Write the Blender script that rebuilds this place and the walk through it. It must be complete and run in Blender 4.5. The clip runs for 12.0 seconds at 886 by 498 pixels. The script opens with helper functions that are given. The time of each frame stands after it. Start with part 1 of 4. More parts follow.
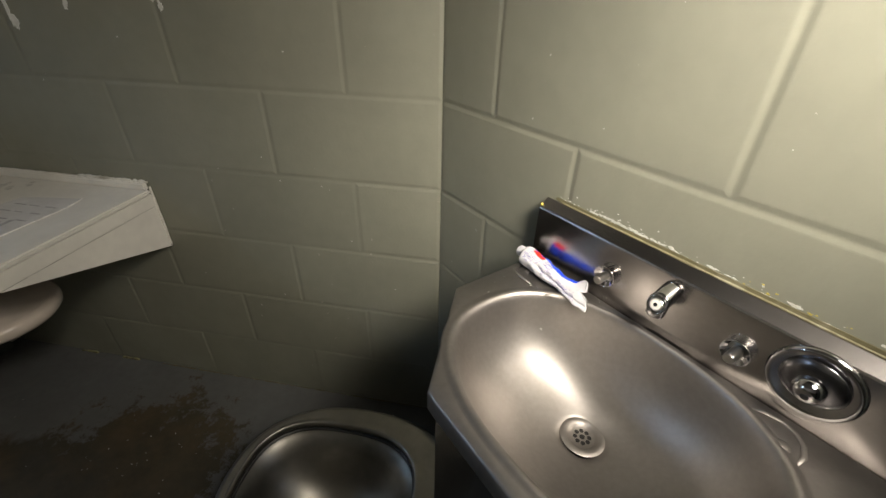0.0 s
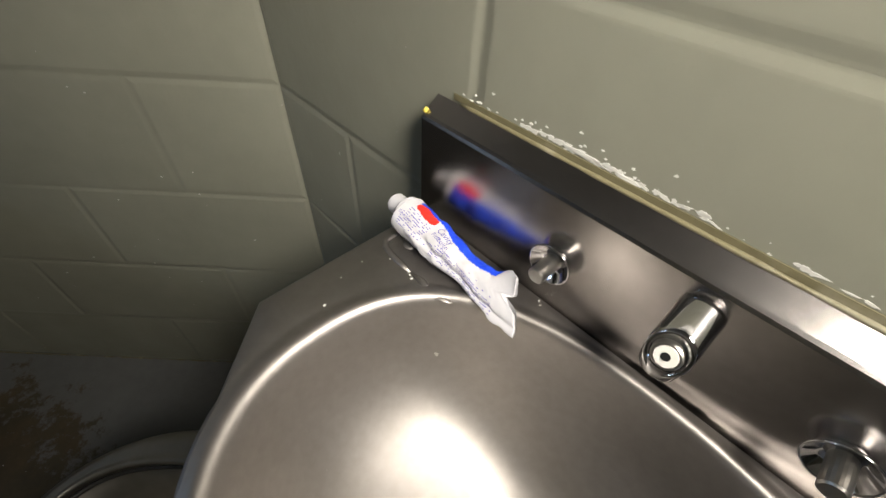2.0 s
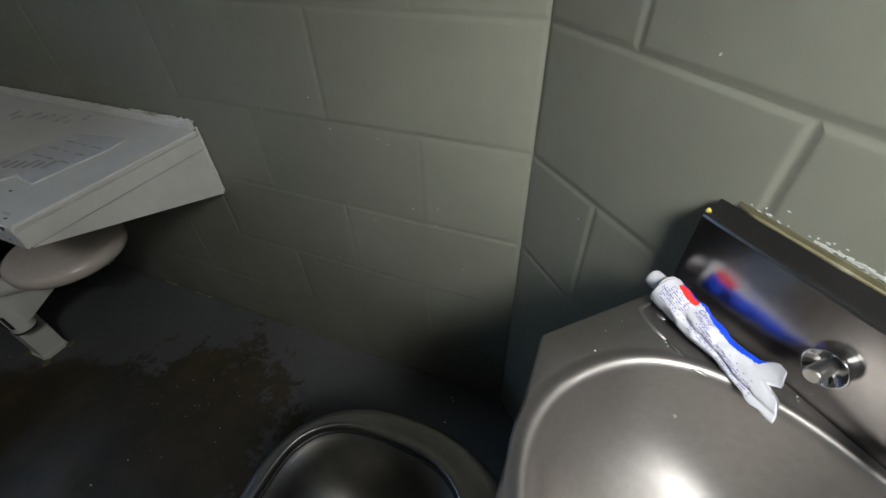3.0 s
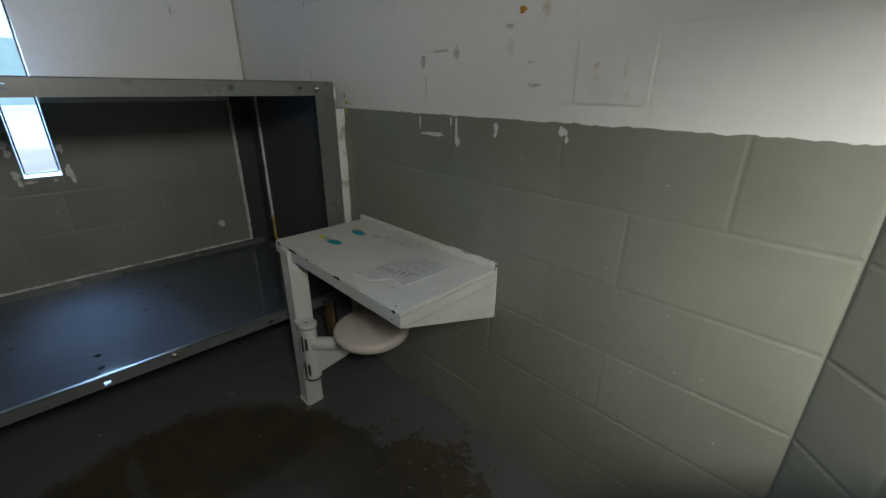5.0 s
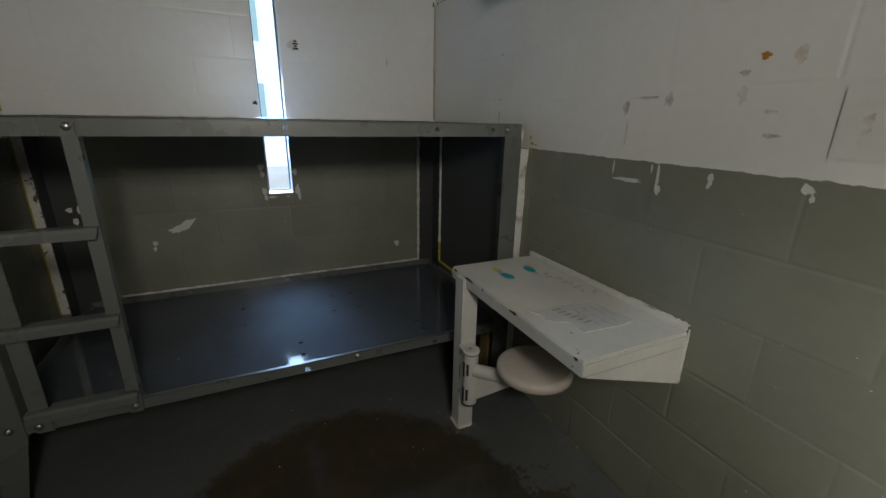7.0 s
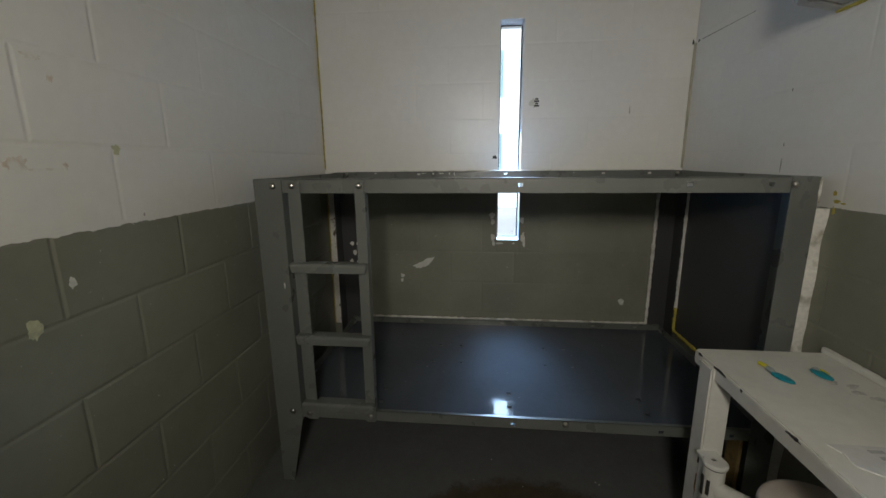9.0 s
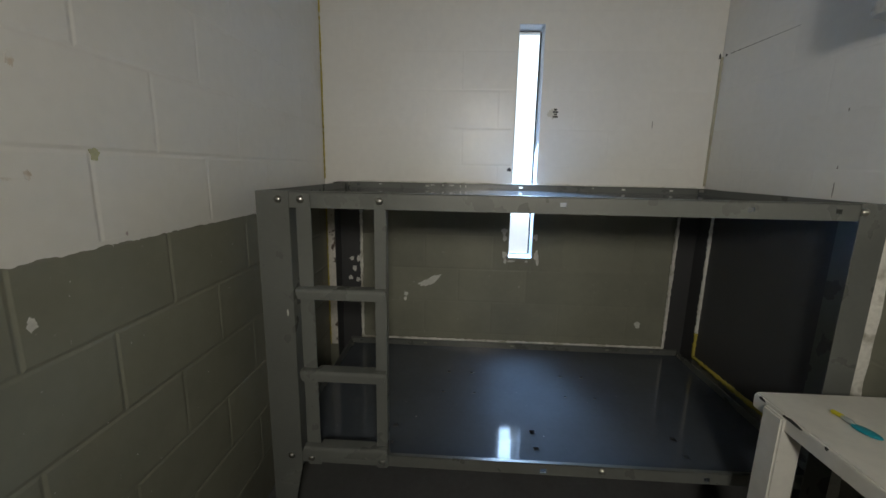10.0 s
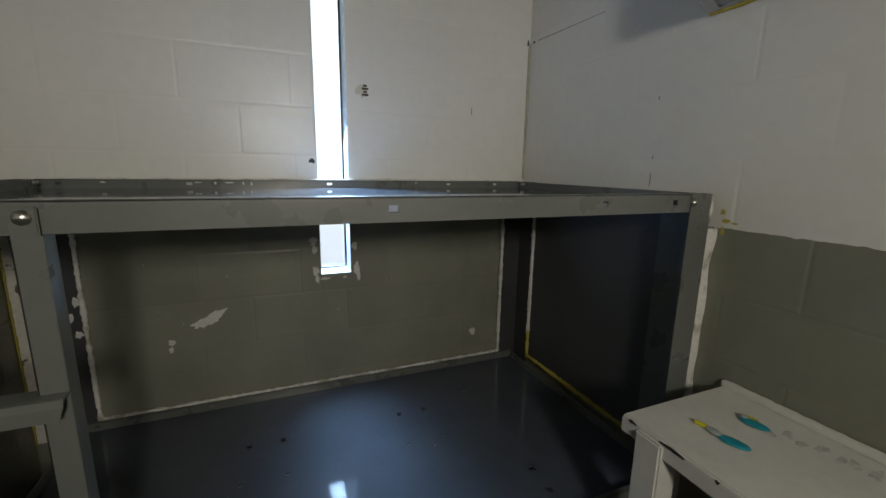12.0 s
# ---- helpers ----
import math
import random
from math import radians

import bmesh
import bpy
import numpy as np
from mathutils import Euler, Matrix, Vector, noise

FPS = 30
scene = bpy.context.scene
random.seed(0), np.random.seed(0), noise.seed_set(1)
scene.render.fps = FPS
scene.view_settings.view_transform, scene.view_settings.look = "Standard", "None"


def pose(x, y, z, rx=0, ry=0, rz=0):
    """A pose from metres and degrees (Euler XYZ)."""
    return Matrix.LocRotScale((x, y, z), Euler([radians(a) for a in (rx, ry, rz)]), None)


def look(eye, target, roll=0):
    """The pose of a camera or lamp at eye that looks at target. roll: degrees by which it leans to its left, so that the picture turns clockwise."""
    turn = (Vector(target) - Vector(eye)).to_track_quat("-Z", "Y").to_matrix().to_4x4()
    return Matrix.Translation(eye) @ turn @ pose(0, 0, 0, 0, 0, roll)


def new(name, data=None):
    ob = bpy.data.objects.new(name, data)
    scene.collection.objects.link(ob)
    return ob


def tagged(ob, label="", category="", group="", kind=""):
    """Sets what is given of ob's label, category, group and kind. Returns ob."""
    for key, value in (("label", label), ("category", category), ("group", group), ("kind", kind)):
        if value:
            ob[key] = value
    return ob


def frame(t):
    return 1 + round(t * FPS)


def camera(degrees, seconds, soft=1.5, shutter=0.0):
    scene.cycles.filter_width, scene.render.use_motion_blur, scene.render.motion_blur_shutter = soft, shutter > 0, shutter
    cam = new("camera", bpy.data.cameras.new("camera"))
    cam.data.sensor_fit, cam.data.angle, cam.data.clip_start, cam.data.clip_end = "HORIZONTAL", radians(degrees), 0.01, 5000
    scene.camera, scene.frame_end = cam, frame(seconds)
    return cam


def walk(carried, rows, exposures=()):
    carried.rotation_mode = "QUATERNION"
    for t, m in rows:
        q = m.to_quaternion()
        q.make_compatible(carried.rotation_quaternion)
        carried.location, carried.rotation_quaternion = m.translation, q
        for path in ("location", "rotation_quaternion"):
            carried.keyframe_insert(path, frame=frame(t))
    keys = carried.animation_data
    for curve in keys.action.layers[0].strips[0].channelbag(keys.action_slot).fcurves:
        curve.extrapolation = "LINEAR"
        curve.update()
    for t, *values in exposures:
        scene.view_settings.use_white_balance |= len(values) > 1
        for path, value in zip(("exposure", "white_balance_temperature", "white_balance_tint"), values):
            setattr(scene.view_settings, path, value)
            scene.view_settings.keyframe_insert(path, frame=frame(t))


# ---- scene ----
cam = camera(94.9, 12.0)
PATH = [
    (0, (0.157, -0.874, 1.205), (-0.126, 0.797, 0.144), 1.4),
    (0.3, (0.144, -0.779, 1.181), (0.103, 0.842, 0.009), 1.3),
    (0.5, (0.136, -0.697, 1.141), (0.306, 0.849, -0.117), 2.2),
    (1, (0.183, -0.608, 1.084), (0.357, 0.835, -0.29), 2.4),
    (1.5, (0.215, -0.556, 1.07), (0.312, 0.838, -0.361), 3.6),
    (2, (0.229, -0.547, 1.073), (0.26, 0.834, -0.373), 3.8),
    (2.5, (0.219, -0.565, 1.086), (0.053, 0.794, -0.371), -0.7),
    (3, (0.104, -0.632, 1.151), (-0.498, 0.747, -0.167), -2.0),
    (3.5, (0.007, -0.742, 1.226), (-0.965, 0.656, 0.177), -0.3),
    (3.7, (-0.03, -0.805, 1.26), (-1.064, 0.605, 0.289), 0.0),
    (5.3, (-0.059, -1.036, 1.295), (-1.437, 0.224, 0.579), 0.6),
    (5.5, (-0.064, -1.069, 1.294), (-1.477, 0.155, 0.581), 0.6),
    (6, (-0.079, -1.1, 1.306), (-1.579, 0.025, 0.611), 0.8),
    (6.5, (-0.095, -1.137, 1.307), (-1.692, -0.126, 0.653), 1.4),
    (7, (-0.13, -1.133, 1.327), (-1.859, -0.331, 0.723), 1.1),
    (7.5, (-0.166, -1.119, 1.339), (-2.015, -0.582, 0.799), 1.2),
    (7.7, (-0.177, -1.12, 1.347), (-2.052, -0.669, 0.818), 1.1),
    (9.3, (-0.22, -1.168, 1.374), (-2.162, -1.415, 0.961), -0.5),
    (9.5, (-0.269, -1.201, 1.372), (-2.212, -1.414, 0.949), 0.4),
    (10, (-0.376, -1.33, 1.396), (-2.336, -1.433, 1.011), 1.1),
    (10.5, (-0.455, -1.4, 1.39), (-2.423, -1.406, 1.035), 1.5),
    (11, (-0.607, -1.42, 1.377), (-2.574, -1.478, 1.017), 1.3),
    (11.5, (-0.778, -1.368, 1.391), (-2.746, -1.345, 1.037), 1.5),
    (12, (-0.86, -1.251, 1.375), (-2.67, -0.495, 0.989), 1.0),
]
EXPOSURES = [(0, -0.98, 6850, 14), (0.8, -0.96, 6800, 15), (2.4, -1.28, 6350, 13), (3.0, -1.35, 5800, 11), (3.7, -0.85, 5700, 10), (5.3, -1.12, 6050, 9), (7.7, -1.15, 6450, 10), (9.3, -0.8, 6600, 10), (11, -0.76, 6600, 10), (12, -0.85, 6600, 10)]
walk(cam, [(t, look(eye, target, roll)) for t, eye, target, roll in PATH], EXPOSURES)

# ---- light ----
world = bpy.data.worlds.new("sky")
scene.world = world
world.use_nodes = True
sky = world.node_tree.nodes.new("ShaderNodeTexSky")
sky.sky_type, sky.sun_disc = "NISHITA", False
sky.sun_elevation, sky.sun_rotation = radians(50), radians(110)
background = world.node_tree.nodes["Background"]
background.inputs["Strength"].default_value = 0.15
world.node_tree.links.new(sky.outputs["Color"], background.inputs["Color"])


def lamp(name, kind, energy, color, m, size=None, size_y=None, angle=None):
    data = bpy.data.lights.new(name, kind)
    data.energy, data.color = energy, color
    if size:
        data.shape, data.size, data.size_y = "RECTANGLE", size, size_y
    if angle:
        data.angle = angle
    ob = new(name, data)
    ob.matrix_world = m
    return ob


lamp("sun", "SUN", 5.0, (1.0, 0.95, 0.86), look((8, -3, 10.2), (0, 0, 0)), angle=radians(0.5))
# daylight in the window slot
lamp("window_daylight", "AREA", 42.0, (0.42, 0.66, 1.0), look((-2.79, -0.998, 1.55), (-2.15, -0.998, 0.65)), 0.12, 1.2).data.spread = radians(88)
# added lamps for the carried light, deep into the cell and onto the sink
lamp("added_doorway_light", "AREA", 18.5, (1.0, 0.95, 0.84), look((0.52, -1.12, 1.80), (-2.7, -0.95, 1.24)), 0.26, 0.26).data.spread = radians(114)
lamp("added_doorway_light", "AREA", 9.8, (1.0, 0.95, 0.84), look((0.50, -0.82, 1.47), (0.29, -0.29, 1.04)), 0.24, 0.24).data.spread = radians(82)

# ---- materials ----
def material(name, color, rough=0.5, metal=0.0, tint=0.0, large=(2.5, 0.12), fine=(70.0, 0.10), bump=(140.0, 0.15),
             second=None, spots=None, gloss_var=0.0, stretch=(1, 1, 1), coat=0.0):
    """second: (colour, scale, low, high) patches; spots: (colour, scale, threshold) small chips."""
    m = bpy.data.materials.new(name)
    m.use_nodes = True
    nt = m.node_tree
    n, link = nt.nodes, nt.links.new
    b = n["Principled BSDF"]
    geo = n.new("ShaderNodeNewGeometry")
    place = n.new("ShaderNodeVectorMath")
    place.operation = "MULTIPLY"
    place.inputs[1].default_value = stretch
    link(geo.outputs["Position"], place.inputs[0])

    def noise_node(scale, detail=4.0):
        t = n.new("ShaderNodeTexNoise")
        t.inputs["Scale"].default_value, t.inputs["Detail"].default_value = scale, detail
        link(place.outputs[0], t.inputs["Vector"])
        return t.outputs["Fac"]

    def ramp(src, lo, hi, to_lo=0.0, to_hi=1.0):
        r = n.new("ShaderNodeMapRange")
        for k, v in zip(("From Min", "From Max", "To Min", "To Max"), (lo, hi, to_lo, to_hi)):
            r.inputs[k].default_value = v
        link(src, r.inputs["Value"])
        return r.outputs["Result"]

    def mix(fac, a, c, kind="MIX"):
        x = n.new("ShaderNodeMix")
        x.data_type, x.blend_type = "RGBA", kind
        if isinstance(fac, float):
            x.inputs[0].default_value = fac
        else:
            link(fac, x.inputs[0])
        for sock, v in ((x.inputs[6], a), (x.inputs[7], c)):
            if isinstance(v, tuple):
                sock.default_value = (*v, 1)
            else:
                link(v, sock)
        return x.outputs[2]

    def value(src):
        c = n.new("ShaderNodeCombineColor")
        for k in range(3):
            link(src, c.inputs[k])
        return c.outputs[0]

    col = mix(1.0, tuple(color), value(ramp(noise_node(large[0]), 0.3, 0.7, 1 - large[1], 1 + large[1])), "MULTIPLY")
    col = mix(1.0, col, value(ramp(noise_node(fine[0]), 0.3, 0.7, 1 - fine[1], 1 + fine[1])), "MULTIPLY")
    if tint:
        info = n.new("ShaderNodeObjectInfo")
        col = mix(1.0, col, value(ramp(info.outputs["Random"], 0, 1, 1 - tint, 1 + tint)), "MULTIPLY")
    if second:
        col = mix(ramp(noise_node(second[1], 6.0), second[2], second[3]), col, second[0])
    if spots:
        col = mix(ramp(noise_node(spots[1], 3.0), spots[2], spots[2] + 0.02), col, spots[0])
    link(col, b.inputs["Base Color"])
    b.inputs["Metallic"].default_value = metal
    b.inputs["Coat Weight"].default_value = coat
    if gloss_var:
        link(ramp(noise_node(9.0, 8.0), 0.3, 0.7, rough - gloss_var, rough + gloss_var), b.inputs["Roughness"])
    else:
        b.inputs["Roughness"].default_value = rough
    if bump[1]:
        bp = n.new("ShaderNodeBump")
        bp.inputs["Strength"].default_value, bp.inputs["Distance"].default_value = bump[1], 0.002
        link(noise_node(bump[0], 3.0), bp.inputs["Height"])
        link(bp.outputs["Normal"], b.inputs["Normal"])
    return m


GREY = material("grey_green_wall_paint", (0.205, 0.206, 0.163), 0.42, tint=0.05, fine=(30.0, 0.03), bump=(115.0, 0.15), spots=((0.6, 0.6, 0.55), 85.0, 0.745), gloss_var=0.08)
WHITE = material("white_wall_paint", (0.72, 0.71, 0.67), 0.36, tint=0.015, large=(1.3, 0.04), fine=(30.0, 0.02), bump=(85.0, 0.14), gloss_var=0.05,
                 spots=((0.45, 0.42, 0.34), 30.0, 0.79))
STEEL_PAINT = material("grey_steel_paint", (0.118, 0.125, 0.116), 0.30, fine=(60.0, 0.03), bump=(60.0, 0.03), spots=((0.5, 0.5, 0.48), 45.0, 0.79), gloss_var=0.05)
DECK_PAINT = material("blue_grey_deck_paint", (0.070, 0.082, 0.098), 0.055, fine=(40.0, 0.03), bump=(20.0, 0.015), spots=((0.6, 0.6, 0.6), 80.0, 0.76), gloss_var=0.02)
CREAM = material("cream_desk_paint", (0.66, 0.65, 0.60), 0.4, bump=(60.0, 0.05), large=(5.0, 0.06), fine=(40.0, 0.03), spots=((0.2, 0.16, 0.12), 42.0, 0.76))
# blue-grey paint, darkened for the shade at the bunk's end and back
END_SHADED = material("shaded_blue_grey_paint", (0.050, 0.051, 0.053), 0.42, fine=(60.0, 0.03), bump=(60.0, 0.03))
BEIGE = material("beige_stool_plastic", (0.62, 0.55, 0.48), 0.22, fine=(40.0, 0.03), bump=(60.0, 0.03))
STAINLESS = material("brushed_stainless", (0.32, 0.302, 0.285), 0.47, 1.0, large=(5.0, 0.05), fine=(120.0, 0.05), bump=(120.0, 0.03), spots=((0.60, 0.59, 0.56), 75.0, 0.775), gloss_var=0.03)
SPLASH_STEEL = material("polished_stainless", (0.37, 0.352, 0.34), 0.22, 1.0, large=(5.0, 0.05), fine=(120.0, 0.05), bump=(120.0, 0.02), gloss_var=0.02)
# stainless with dark reflections put into the colour, for cabinet and bubbler collar
DARK_REFLECTION = material("dark_reflecting_stainless", (0.17, 0.17, 0.18), 0.25, 1.0, large=(5.0, 0.08), bump=(120.0, 0.02))
WORN_STEEL = material("worn_stainless", (0.24, 0.23, 0.205), 0.40, 1.0, large=(7.0, 0.15), fine=(40.0, 0.08), bump=(90.0, 0.05), gloss_var=0.06)
CHROME = material("chrome", (0.55, 0.55, 0.56), 0.08, 1.0, bump=(50.0, 0.0))
DULL_METAL = material("dull_bolt_metal", (0.45, 0.44, 0.41), 0.3, 1.0)
CAULK_WHITE = material("white_caulk", (0.66, 0.65, 0.60), 0.6, bump=(60.0, 0.6), second=((0.35, 0.33, 0.27), 12.0, 0.55, 0.65))
CAULK_YELLOW = material("yellow_foam_caulk", (0.44, 0.36, 0.06), 0.7, bump=(60.0, 0.6))
CAULK_BROWN = material("brown_old_caulk", (0.135, 0.12, 0.065), 0.6, bump=(60.0, 0.5), second=((0.21, 0.195, 0.13), 30.0, 0.56, 0.66))
FLOOR_CAULK = material("pale_olive_caulk", (0.27, 0.255, 0.13), 0.7, bump=(60.0, 0.6), second=((0.12, 0.11, 0.08), 40.0, 0.5, 0.6))
PUTTY = material("pale_green_putty", (0.52, 0.53, 0.34), 0.6, bump=(60.0, 0.5), second=((0.40, 0.40, 0.28), 40.0, 0.5, 0.62))
CHIP = material("bare_white_chip", (0.62, 0.62, 0.58), 0.7, bump=(80.0, 0.3))
RUST = material("rusty_brown_paint", (0.20, 0.11, 0.035), 0.7, second=((0.06, 0.04, 0.03), 14.0, 0.45, 0.6))
TAN = material("tan_board", (0.27, 0.19, 0.075), 0.7, second=((0.10, 0.06, 0.03), 14.0, 0.5, 0.65))
BLACK = material("black_rubber_and_gaps", (0.012, 0.012, 0.012), 0.4)
DARK_CHIP = material("dark_scratch", (0.03, 0.028, 0.025), 0.6)
# unseen ceiling, its grey kept dark to cut bounced light
CEILING = material("low_bounce_ceiling", (0.20, 0.20, 0.185), 0.6)

FLOOR = material("painted_concrete_floor", (0.104, 0.107, 0.106), 0.72, large=(2.0, 0.10), fine=(40.0, 0.06), bump=(60.0, 0.14), gloss_var=0.12,
                 spots=((0.4, 0.4, 0.38), 85.0, 0.785))


def stain_floor(m, pools):
    """A brown stain worn into the floor paint: round pools (centre, radius, raggedness) that run into one another."""
    n, link = m.node_tree.nodes, m.node_tree.links.new
    b = n["Principled BSDF"]
    old = b.inputs["Base Color"].links[0].from_socket
    geo = n.new("ShaderNodeNewGeometry")

    def cloud(scale, rough):
        t = n.new("ShaderNodeTexNoise")
        t.inputs["Scale"].default_value, t.inputs["Detail"].default_value, t.inputs["Roughness"].default_value = scale, 10.0, rough
        link(geo.outputs["Position"], t.inputs["Vector"])
        return t.outputs["Fac"]

    def sum_of(kind, a, c):
        x = n.new("ShaderNodeMath")
        x.operation = kind
        for sock, v in zip(x.inputs, (a, c)):
            if isinstance(v, float):
                sock.default_value = v
            else:
                link(v, sock)
        return x.outputs[0]

    ragged_edge = sum_of("SUBTRACT", cloud(9.0, 0.8), 0.5)
    near = None
    for centre, radius, rag in pools:
        d = n.new("ShaderNodeVectorMath")
        d.operation = "DISTANCE"
        d.inputs[1].default_value = centre
        link(geo.outputs["Position"], d.inputs[0])
        reach = sum_of("ADD", sum_of("SUBTRACT", d.outputs["Value"], radius), sum_of("MULTIPLY", ragged_edge, rag))
        near = reach if near is None else sum_of("MINIMUM", near, reach)
    r = n.new("ShaderNodeMapRange")
    for k, v in zip(("From Min", "From Max", "To Min", "To Max"), (-0.035, 0.015, 0.93, 0.0)):
        r.inputs[k].default_value = v
    link(near, r.inputs["Value"])
    rb = n.new("ShaderNodeMapRange")
    rb.inputs["From Min"].default_value, rb.inputs["From Max"].default_value = 0.44, 0.62
    link(cloud(5.0, 0.75), rb.inputs["Value"])
    brown = n.new("ShaderNodeMix")
    brown.data_type = "RGBA"
    brown.inputs[6].default_value, brown.inputs[7].default_value = (0.036, 0.029, 0.014, 1), (0.066, 0.046, 0.021, 1)
    link(rb.outputs["Result"], brown.inputs[0])
    x = n.new("ShaderNodeMix")
    x.data_type = "RGBA"
    link(r.outputs["Result"], x.inputs[0])
    link(old, x.inputs[6])
    link(brown.outputs[2], x.inputs[7])
    link(x.outputs[2], b.inputs["Base Color"])


stain_floor(FLOOR, (((-1.14, -0.97, 0.0), 0.63, 0.30), ((-0.84, -0.46, 0.0), 0.33, 0.95)))

# ---- mesh helpers ----
def finish(name, bm, mat, parent=None, smooth=False):
    me = bpy.data.meshes.new(name)
    bmesh.ops.recalc_face_normals(bm, faces=bm.faces[:])
    for f in bm.faces:
        f.smooth = smooth
    bm.to_mesh(me)
    bm.free()
    me.materials.append(mat)
    ob = new(name, me)
    if parent:
        ob.parent = parent
    return ob


def part(name, bm, mat, parent, label="", smooth=False):
    ob = finish(name, bm, mat, parent, smooth)
    return tagged(ob, label) if label else ob


def thing(name, label, category, at=(0, 0, 0), group="", kind=""):
    ob = new(name)
    ob.empty_display_size = 0.05
    ob.location = at
    return tagged(ob, label, category, group, kind)


def box(bm, x0, x1, y0, y1, z0, z1, bevel=0.0, m=None, segments=2):
    made = bmesh.ops.create_cube(bm, size=1.0)["verts"]
    bmesh.ops.scale(bm, vec=(x1 - x0, y1 - y0, z1 - z0), verts=made)
    bmesh.ops.translate(bm, vec=((x0 + x1) / 2, (y0 + y1) / 2, (z0 + z1) / 2), verts=made)
    if m:
        bmesh.ops.transform(bm, matrix=m, verts=made)
    if bevel:
        edges = list({e for v in made for e in v.link_edges})
        bmesh.ops.bevel(bm, geom=edges, offset=bevel, segments=segments, affect="EDGES", clamp_overlap=True)
    return bm


def boxed(*a, **k):
    return box(bmesh.new(), *a, **k)


def prism(bm, outline, z0, z1, lid=True):
    """An upright prism on an outline of (x, y), open above where it has no lid."""
    lo = [bm.verts.new((x, y, z0)) for x, y in outline]
    hi = [bm.verts.new((x, y, z1)) for x, y in outline]
    k = len(outline)
    bm.faces.new(lo[::-1])
    if lid:
        bm.faces.new(hi)
    for i in range(k):
        bm.faces.new((lo[i], lo[(i + 1) % k], hi[(i + 1) % k], hi[i]))
    return bm


def loft(bm, rings, cap_first=False, cap_last=False):
    vs = [[bm.verts.new(p) for p in ring] for ring in rings]
    k = len(rings[0])
    for a, b in zip(vs, vs[1:]):
        for i in range(k):
            bm.faces.new((a[i], a[(i + 1) % k], b[(i + 1) % k], b[i]))
    if cap_first:
        bm.faces.new(vs[0][::-1])
    if cap_last:
        bm.faces.new(vs[-1])
    return bm


def tube(bm, a, b, profile, sides=24):
    """A turned body from a to b; profile: (share of the way, radius)."""
    a, b = Vector(a), Vector(b)
    q = (b - a).to_track_quat("Z", "Y")
    rings = []
    for f, r in profile:
        c = a.lerp(b, f)
        rings.append([c + q @ Vector((r * math.cos(i * math.tau / sides), r * math.sin(i * math.tau / sides), 0)) for i in range(sides)])
    return loft(bm, rings, True, True)


def plate(bm, us, vs, holes, place, thick):
    """A sheet over the rectangle us x vs with square holes (u, v, half width, half height); place(u, v, w) gives the point."""
    gu = sorted({us[0], us[1], *(h[0] - h[2] for h in holes), *(h[0] + h[2] for h in holes)})
    gv = sorted({vs[0], vs[1], *(h[1] - h[3] for h in holes), *(h[1] + h[3] for h in holes)})

    def solid(i, j):
        if not (0 <= i < len(gu) - 1 and 0 <= j < len(gv) - 1):
            return False
        cu, cv = (gu[i] + gu[i + 1]) / 2, (gv[j] + gv[j + 1]) / 2
        return not any(abs(cu - h[0]) < h[2] and abs(cv - h[1]) < h[3] for h in holes)

    cache = {}

    def vert(i, j, w):
        if (i, j, w) not in cache:
            cache[i, j, w] = bm.verts.new(place(gu[i], gv[j], w))
        return cache[i, j, w]

    for i in range(len(gu) - 1):
        for j in range(len(gv) - 1):
            if not solid(i, j):
                continue
            for w in (0.0, -thick):
                bm.faces.new([vert(i, j, w), vert(i + 1, j, w), vert(i + 1, j + 1, w), vert(i, j + 1, w)])
            for di, dj, e in ((-1, 0, ((i, j), (i, j + 1))), (1, 0, ((i + 1, j), (i + 1, j + 1))), (0, -1, ((i, j), (i + 1, j))), (0, 1, ((i, j + 1), (i + 1, j + 1)))):
                if not solid(i + di, j + dj):
                    (a, b), (c, d) = e
                    bm.faces.new([vert(a, b, 0.0), vert(c, d, 0.0), vert(c, d, -thick), vert(a, b, -thick)])
    return bm


# ---- the cell: floor, walls, ceiling ----
COURSE, BLOCK = 0.203, 0.406
HIGH = 12 * COURSE
BACK_X, LEFT_Y, DOOR_X = -2.75, -2.12, 0.58
WIN_Y, WIN_Z = (-1.068, -0.929), (0.887, 2.165)
DOOR_Y, DOOR_TOP = (-1.44, -0.66), 2.03

grown = [(BACK_X - 0.2, 0.2), (0.08, 0.2), (DOOR_X + 0.2, -DOOR_X + 0.27), (DOOR_X + 2.2, -DOOR_X + 0.27), (DOOR_X + 2.2, LEFT_Y - 0.2), (BACK_X - 0.2, LEFT_Y - 0.2)]
tagged(finish("floor", prism(bmesh.new(), grown, -0.1, 0.0), FLOOR), "grey painted concrete floor with a brown stain", "floor", kind="structure")
tagged(finish("ceiling", prism(bmesh.new(), grown, HIGH, HIGH + 0.1), CEILING), "plain unseen ceiling, dark grey to cut bounced light", "ceiling", kind="structure")


def wall_frame(origin, u, n):
    """From along, out, up to the world."""
    return Matrix(((u[0], n[0], 0, origin[0]), (u[1], n[1], 0, origin[1]), (0, 0, 1, 0), (0, 0, 0, 1)))


